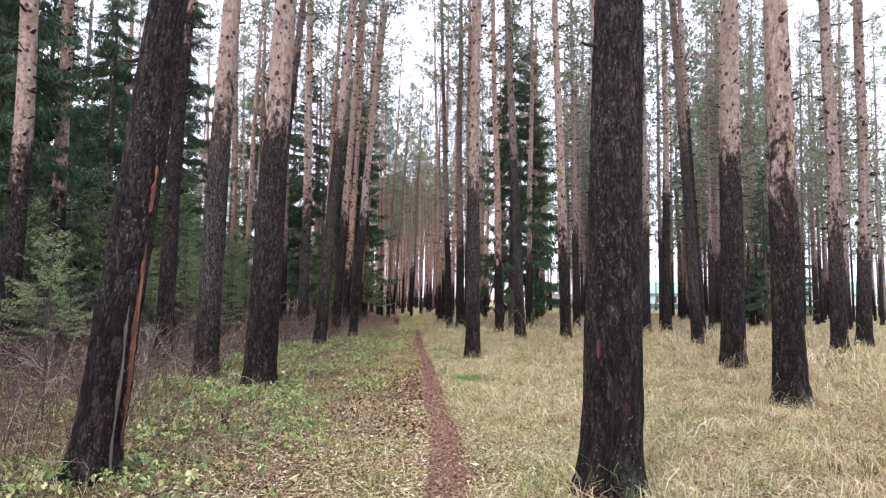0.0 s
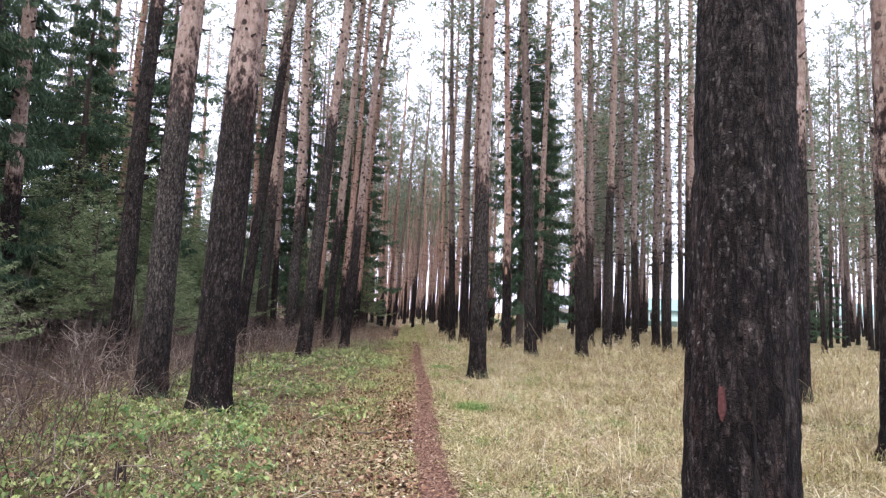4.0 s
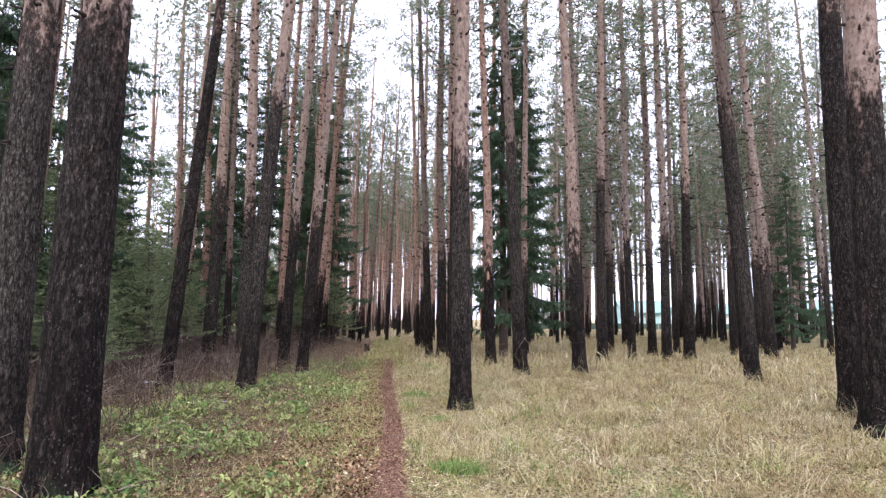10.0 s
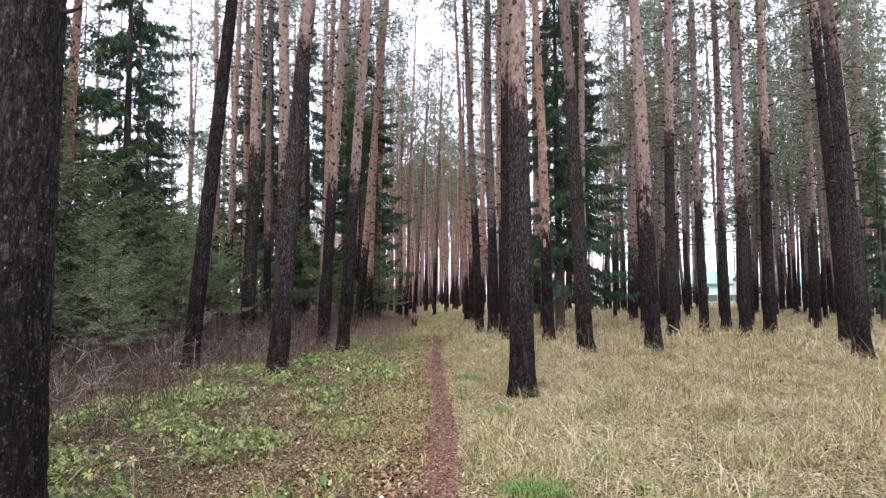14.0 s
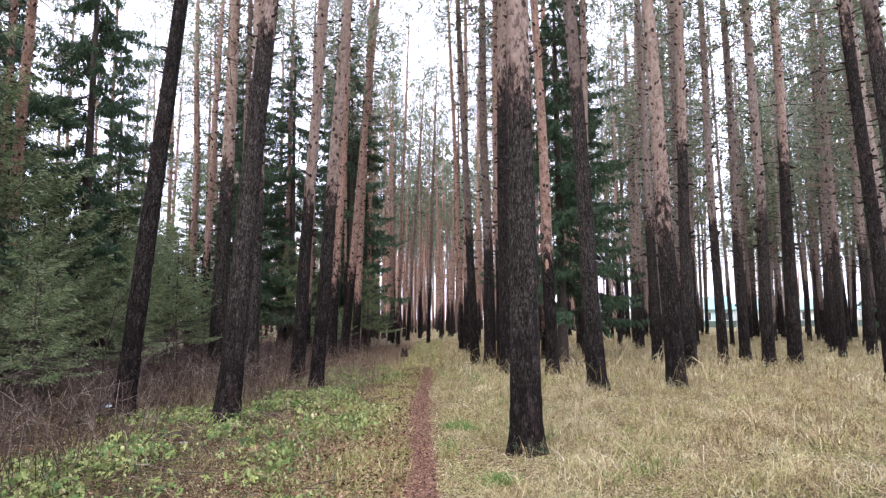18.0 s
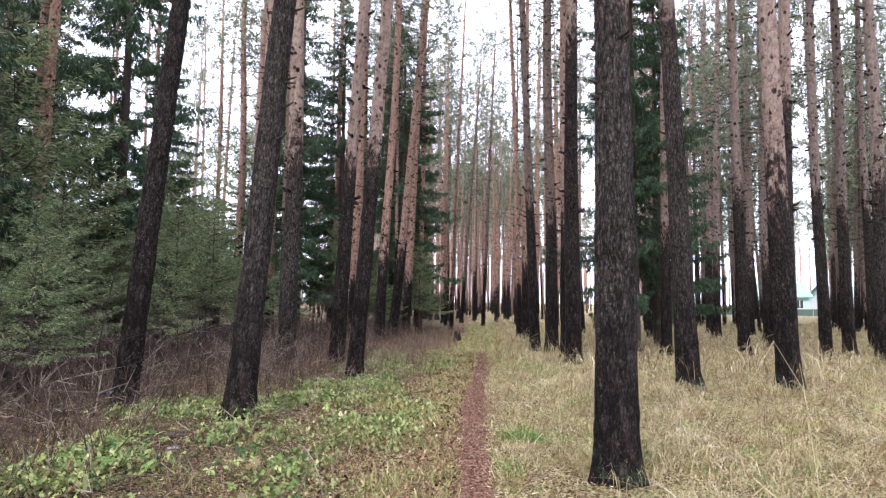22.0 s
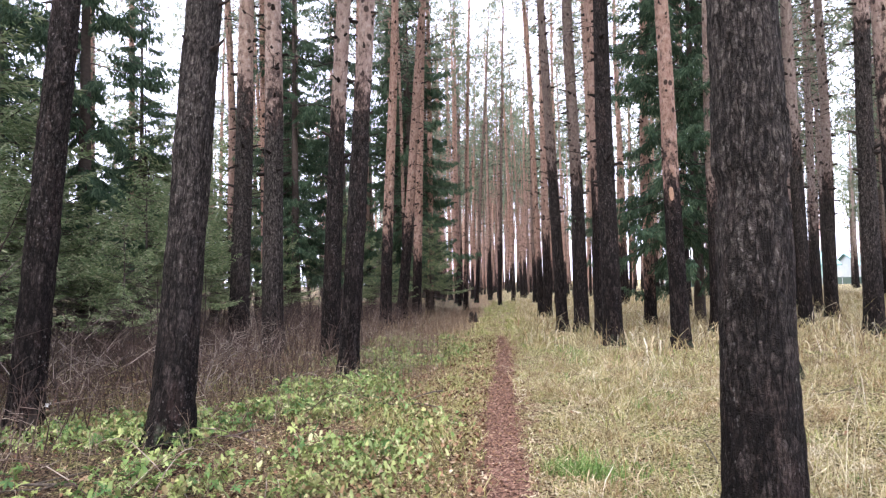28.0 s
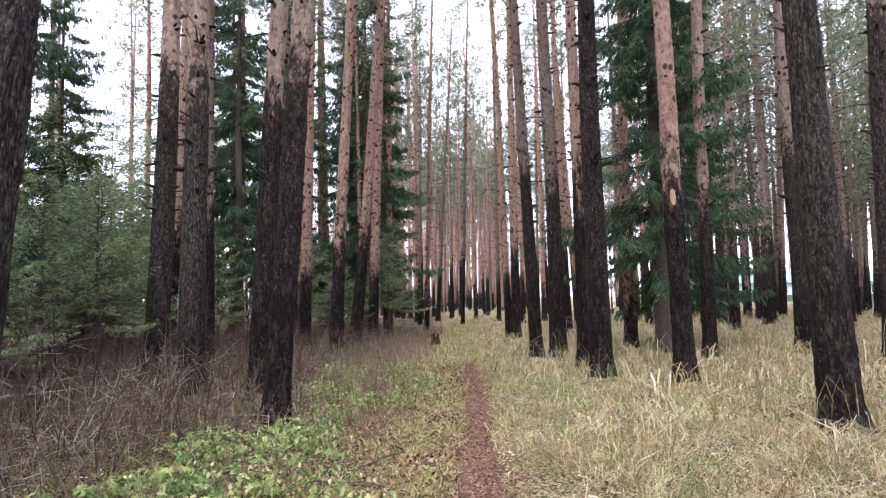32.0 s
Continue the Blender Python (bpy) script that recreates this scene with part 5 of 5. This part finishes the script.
def house(x, y, wide, deep, eaves, ridge, wall, roof, windows, label):
    home = new("house")
    home.location = (x, y, float(ground_z(x, y)))
    w, d = wide / 2, deep / 2
    part("wall", box_bm(-w, w, -d, d, -0.2, eaves, 0.02), wall, home)
    part("plinth", box_bm(-w - 0.06, w + 0.06, -d - 0.06, d + 0.06, -0.2, 0.4, 0.02), ROOF_GREY, home, "grey concrete plinth")
    bm = bmesh.new()
    o, t = 0.5, 0.14
    prof = [(-d - o, eaves - 0.2), (0, ridge), (d + o, eaves - 0.2), (d + o, eaves - 0.2 + t), (0, ridge + t), (-d - o, eaves - 0.2 + t)]
    a = [bm.verts.new((-w - o, py_, pz)) for py_, pz in prof]
    b = [bm.verts.new((w + o, py_, pz)) for py_, pz in prof]
    for k in range(6):
        bm.faces.new((a[k], a[(k + 1) % 6], b[(k + 1) % 6], b[k]))
    for ring in (a, b[::-1]):
        bm.faces.new((ring[0], ring[1], ring[4], ring[5]))
        bm.faces.new((ring[1], ring[2], ring[3], ring[4]))
    part("roof", bm, roof, home)
    for gx_ in (-w, w - 0.2):
        bm = bmesh.new()
        g = [bm.verts.new((gx_ + k, yy, zz)) for k in (0, 0.2) for yy, zz in ((-d, eaves), (d, eaves), (0, ridge - 0.02))]
        bm.faces.new(g[:3])
        bm.faces.new(g[3:])
        for k in range(3):
            bm.faces.new((g[k], g[(k + 1) % 3], g[3 + (k + 1) % 3], g[3 + k]))
        part("gable", bm, wall, home)
    for k in range(windows):
        wx = -w + wide * (k + 0.5) / windows
        pane = part("window", box_bm(wx - 0.5, wx + 0.5, -d - 0.02, -d + 0.05, eaves * 0.38, eaves * 0.38 + 1.2), GLASS, home)
        for q in ((-0.56, 0.56, -0.08, 0.0), (-0.56, 0.56, 1.2, 1.28), (-0.58, -0.5, 0.0, 1.2), (0.5, 0.58, 0.0, 1.2), (-0.03, 0.03, 0.0, 1.2)):
            part("window_frame", box_bm(wx + q[0], wx + q[1], -d - 0.06, -d - 0.02, eaves * 0.38 + q[2], eaves * 0.38 + q[3]), FRAME_WHITE, pane)
    return tagged(home, label, "house", "houses beyond the wood")


house(36.6, 116, 8, 7, 2.9, 4.8, WALL_TEAL, ROOF_GREEN, 3, "pale teal wooden house with a green roof")
house(51.5, 116, 16, 8, 2.7, 4.4, WALL_PALE, ROOF_GREEN, 5, "long low white building with a green sheet roof")
house(21.5, 118, 11, 7, 2.6, 4.2, WALL_PALE, ROOF_GREY, 4, "low white building with a grey roof")
house(68.0, 112, 12, 8, 3.0, 5.0, WALL_PALE, ROOF_GREEN, 4, "white house with a green sheet roof")

fence = new("fence")
fence.location = (16.0, 106.0, float(ground_z(16.0, 106.0)))
panel = box_bm(0.04, 2.46, -0.02, 0.02, 0.08, 1.0, 0.008)
post = box_bm(-0.04, 0.04, -0.05, 0.05, -0.2, 1.1, 0.01)
panel_ob = part("panel", panel, FENCE, fence)
post_ob = part("post", post, ROOF_GREY, fence)
for k in range(1, 26):
    for src, nm in ((panel_ob, "panel"), (post_ob, "post")):
        part_of(nm, src.data, fence).location.x = 2.5 * k
tagged(fence, "long low dark green fence along the houses", "fence")

# ---------------------------------------------------------------- single things on the ground
WOUND = Nodes("raw_pine_wood", 0.8, 0.2)
wn_ = WOUND.noise(WOUND.at("Object", (1, 1, 0.12)), 26.0, 5.0)
WOUND = WOUND.done(WOUND.ramp(wn_, (0.34, (0.04, 0.018, 0.013)), (0.5, (0.11, 0.042, 0.026)), (0.66, (0.20, 0.088, 0.052)), (0.78, (0.29, 0.19, 0.13))), wn_, 0.01)
GREY_WOOD = Nodes("grey_dead_wood", 0.9, 0.1)
gn_ = GREY_WOOD.noise(GREY_WOOD.at("Object", (1, 1, 0.1)), 30.0, 5.0)
GREY_WOOD = GREY_WOOD.done(GREY_WOOD.ramp(gn_, (0.3, (0.03, 0.024, 0.02)), (0.7, (0.135, 0.112, 0.09))), gn_, 0.01)


def scar(tree, axis, z0, z1, mid, width, mat, label, out, twist=0.0):
    """A torn strip of bare wood that lies on the stem."""
    zs, cx, cy, rr = axis
    bm = bmesh.new()
    rows = []
    for k in range(41):
        f = k / 40
        z = z0 + (z1 - z0) * f
        wide = width * (math.sin(math.pi * min(0.97, max(0.03, f))) ** 0.5) * (0.75 + 0.8 * noise.noise((z * 4.1, 7.7, width * 30)) + 0.6 * noise.noise((z * 13.0, 2.2, width * 50)))
        r0 = np.interp(z, zs, rr)
        ring = []
        for q in range(6):
            g = q / 5 - 0.5
            a = mid + twist * f + g * wide / r0 + 0.10 * noise.noise((z * 1.7, 2.0, 0.0))
            e = r0 * (1 + 0.03 * math.sin(a * 2)) + out * (1 - (2 * g) ** 2) + 0.012
            if abs(g) > 0.45:
                e = r0 * 0.93
            ring.append(bm.verts.new((np.interp(z, zs, cx) + e * math.cos(a), np.interp(z, zs, cy) + e * math.sin(a), z)))
        rows.append(ring)
    for a, b in zip(rows, rows[1:]):
        for q in range(5):
            bm.faces.new((a[q], a[q + 1], b[q + 1], b[q]))
    part("scar", bm, mat, tree, label)


def stem_axis(x, y, r):
    seed = x * 1.37 + y * 0.73
    zs = np.linspace(-0.2, 6, 60)
    sway = lambda k: np.array([noise.noise((seed * 3.7 + k, z * 0.13, 0.5)) for z in zs]) * 0.09 * np.clip(zs / 5, 0, 1)
    return zs, sway(0.0), sway(40.0), np.interp(zs, TAPER_Z, TAPER_R) * r


ax_ = stem_axis(-2.93, 4.6, 0.19)
scar(scarred, ax_, 0.3, 2.12, radians(2), 0.085, WOUND, "long strip of raw red-brown wood", 0.004, radians(-18))
scar(scarred, ax_, 2.42, 2.86, radians(-22), 0.075, WOUND, "patch of raw orange-brown wood", 0.004)
scar(scarred, ax_, 0.1, 1.55, radians(-27), 0.036, GREY_WOOD, "grey weathered edge of the scar", 0.006, radians(-10))


RED_WOOD = plain("red_inner_bark", (0.085, 0.028, 0.025), 0.9, 60.0, 0.8)
FISSURE = plain("bark_fissure", (0.006, 0.005, 0.005), 0.95, 20.0, 0.5)
tx_ = stem_axis(1.61, 4.3, 0.243)
scar(thick, tx_, 1.13, 1.28, radians(-130), 0.06, RED_WOOD, "small patch of red inner bark", 0.0)
scar(thick, tx_, 0.0, 1.32, radians(-105), 0.022, FISSURE, "deep dark split in the bark", 0.002, radians(4))


TORN_WOOD = plain("torn_wood", (0.44, 0.27, 0.18), 0.85, 40.0, 0.6)
scar(torn, stem_axis(2.22, 26.48, 0.165), 2.92, 3.2, radians(-104), 0.13, TORN_WOOD, "torn patch of pale raw wood", 0.02)


ROTTEN = plain("rotten_wood", (0.045, 0.032, 0.025), 0.95, 18.0, 0.8)


def stump(x, y, r, h, label):
    ob = new("stump")
    ob.location = (x, y, float(ground_z(x, y)))
    n, rows = 18, []
    bm = bmesh.new()
    for z, k in ((-0.08, 1.25), (0.03, 1.1), (h * 0.5, 0.95), (h, 0.85), (h * 0.9, 0.5)):
        rows.append([bm.verts.new((r * k * math.cos(a) * (1 + 0.2 * noise.noise((a, z, x))), r * k * math.sin(a) * (1 + 0.2 * noise.noise((a, z, y))), z + (1.3 * h * noise.noise((math.cos(a) * 2.6, math.sin(a) * 2.6, x * 7)) if z >= h * 0.9 else 0))) for a in [q * 2 * math.pi / n for q in range(n)]])
    for a, b in zip(rows, rows[1:]):
        for q in range(n):
            bm.faces.new((a[q], a[(q + 1) % n], b[(q + 1) % n], b[q]))
    bm.faces.new(rows[-1])
    part("wood", bm, ROTTEN, ob)
    tagged(ob, label, "stump")


stump(-2.55, 6.8, 0.055, 0.15, "small broken dark stump among the herbs")
stump(-3.3, 37.5, 0.16, 0.3, "dark rotten stump in the dry weeds")
stump(-5.75, 19.1, 0.10, 0.2, "dark old stump at the foot of a leaning pine")


def stick(points, r, label, mat=GREY_WOOD, name="fallen_branch"):
    ob = new(name)
    x, y, _ = points[0]
    ob.location = (x, y, float(ground_z(x, y)))
    pts = [np.array([px_ - x, py_ - y, pz + float(ground_z(px_, py_)) - ob.location.z]) for px_, py_, pz in points]
    segs = [(a, b, r * (1 - 0.7 * k / len(pts)), r * (1 - 0.7 * (k + 1) / len(pts))) for k, (a, b) in enumerate(zip(pts, pts[1:]))]
    co, q = tubes(segs, 7)
    part_of("stem", fast_mesh("stem", co, q, mat, True), ob)
    tagged(ob, label, "branch", "fallen branches")


stick_rng = np.random.default_rng(5)
for k in range(46):
    y = stick_rng.uniform(2, 30)
    x = float(trail_x(y)) - stick_rng.uniform(0.7, 5.0)
    a, L = stick_rng.uniform(0, 6.28), stick_rng.uniform(0.35, 1.3)
    pts = [(x + math.cos(a + stick_rng.normal(0, 0.12)) * L * f, y + math.sin(a) * L * f, 0.03 + 0.05 * stick_rng.random() + 0.1 * f * stick_rng.random()) for f in (0, 0.35, 0.7, 1.0)]
    stick(pts, stick_rng.uniform(0.006, 0.014), "thin grey fallen branch lying in the herbs")
for k in range(9):
    y = stick_rng.uniform(4, 26)
    x = float(trail_x(y)) + stick_rng.uniform(0.6, 4.5)
    a, L = stick_rng.uniform(0, 6.28), stick_rng.uniform(0.3, 0.8)
    stick([(x + math.cos(a) * L * f, y + math.sin(a) * L * f, 0.04 + 0.04 * stick_rng.random()) for f in (0, 0.4, 1.0)], 0.007, "thin fallen branch lying in the dry grass")

# a mossy rotten log beside the leaning pine
MOSSY = plain("mossy_log", (0.10, 0.085, 0.045), 0.95, 14.0, 0.7)
stick([(-6.75, 18.75, 0.06), (-6.55, 19.2, 0.09), (-6.42, 19.65, 0.08), (-6.3, 20.1, 0.12)], 0.055, "rotten mossy log lying beside a leaning pine", MOSSY, "fallen_log")


def scrap(x, y, wide, deep, colour, label, seed, lift=0.02):
    """A crumpled thin sheet."""
    rs = np.random.default_rng(seed)
    ob = new("litter_scrap")
    ob.matrix_world = pose(x, y, float(ground_z(x, y)) + lift, 0, 0, rs.uniform(0, 360))
    bm = bmesh.new()
    n = 7
    grid = [[bm.verts.new((wide * (a / (n - 1) - 0.5) * (1 + rs.normal(0, 0.08)), deep * (b / (n - 1) - 0.5) * (1 + rs.normal(0, 0.08)), 0.25 * wide * abs(noise.noise((a * 0.7, b * 0.7, seed * 3.1))) + rs.uniform(0, 0.06) * wide)) for b in range(n)] for a in range(n)]
    for a in range(n - 1):
        for b in range(n - 1):
            bm.faces.new((grid[a][b], grid[a + 1][b], grid[a + 1][b + 1], grid[a][b + 1]))
    bmesh.ops.solidify(bm, geom=bm.faces[:], thickness=0.002)
    part("sheet", bm, plain("litter_" + str(seed), colour, 0.45, 12.0, 0.15), ob)
    tagged(ob, label, "litter")


scrap(-0.25, 9.12, 0.10, 0.05, (0.78, 0.76, 0.72), "scrap of white paper lying beside the footpath", 1)
scrap(-3.29, 11.57, 0.12, 0.10, (0.20, 0.08, 0.22), "crumpled purple wrapper among the herbs", 2, 0.05)
scrap(-3.44, 12.04, 0.09, 0.06, (0.60, 0.61, 0.64), "scrap of white plastic among the herbs", 3, 0.05)
scrap(-3.81, 17.02, 0.13, 0.09, (0.36, 0.34, 0.42), "crumpled pale lilac plastic among the herbs", 4, 0.05)
scrap(-7.05, 20.5, 0.40, 0.28, (0.05, 0.06, 0.11), "dark blue plastic sheet lying in the brush", 5, 0.06)
scrap(-6.75, 20.3, 0.30, 0.09, (0.66, 0.68, 0.70), "torn strip of white plastic lying in the brush", 6, 0.10)

# bare bushes with long arching twigs
PALE_TWIG = leaf_material("pale_bare_twigs", (0.0, (0.08, 0.06, 0.05)), (0.6, (0.18, 0.145, 0.12)), (1.0, (0.36, 0.31, 0.26)), through_light=0.0, rough=0.8)


def bare_bush(x, y, high, stems, seed):
    rs = np.random.default_rng(seed)
    ob = new("bare_bush")
    ob.location = (x, y, float(ground_z(x, y)))
    for _ in range(stems):
        a, tilt = rs.uniform(0, 2 * math.pi), rs.uniform(0.15, 0.8)
        p, d, segs = np.array([rs.normal(0, 0.06), rs.normal(0, 0.06), -0.03]), np.array([math.cos(a) * tilt, math.sin(a) * tilt, 1.0]), []
        L = high * rs.uniform(0.6, 1.15)
        for k in range(9):
            d = d + rs.normal(0, 0.07, 3) + [math.cos(a) * 0.07, math.sin(a) * 0.07, -0.09]
            e = p + d * L / 9
            segs.append((p, e, 0.010 - 0.0009 * k, 0.0091 - 0.0009 * k))
            if k > 1:
                for _ in range(2):
                    u = d * 0.5 + rs.normal(0, 0.5, 3)
                    m1 = e + u * rs.uniform(0.10, 0.26)
                    m2 = m1 + (u + rs.normal(0, 0.3, 3) + [0, 0, 0.15]) * rs.uniform(0.08, 0.2)
                    segs += [(e, m1, 0.0035, 0.0025), (m1, m2, 0.0025, 0.001)]
            p = e
        co, q = tubes(segs, 4)
        part_of("branch", fast_mesh("branch", co, q, PALE_TWIG), ob)
    tagged(ob, "leafless bush with long grey arching twigs", "bush", "bare bushes")


for k, (x, y, high, stems) in enumerate([(-5.9, 11.6, 1.7, 9), (-6.6, 9.8, 2.0, 8), (-5.0, 12.9, 1.3, 7), (-7.3, 14.6, 2.0, 8), (-6.5, 17.0, 1.4, 7), (-8.4, 17.8, 2.3, 8), (-7.4, 21.0, 1.7, 8), (-8.6, 23.6, 2.2, 7), (-5.4, 22.0, 1.1, 6), (-6.4, 25.4, 1.5, 6)]):
    bare_bush(x, y, high, stems, 300 + k)

for x, y in ((0.50, 11.7), (0.66, 11.55), (0.40, 15.5), (-0.2, 18.5), (-0.02, 18.4)):
    px, py = x + rng.normal(0, 0.11, 240), y + rng.normal(0, 0.07, 240)
    hh = rng.uniform(0.05, 0.15, 240)
    co, f = blades(px, py, hh, rng.uniform(0.004, 0.008, 240), hh * rng.uniform(0.3, 1.6, 240), rng.uniform(0, 2 * np.pi, 240))
    tagged(new("green_grass", fast_mesh("green_grass", co, f, GREENER)), "fresh green tuft of grass beside the footpath", "grass", kind="stuff")
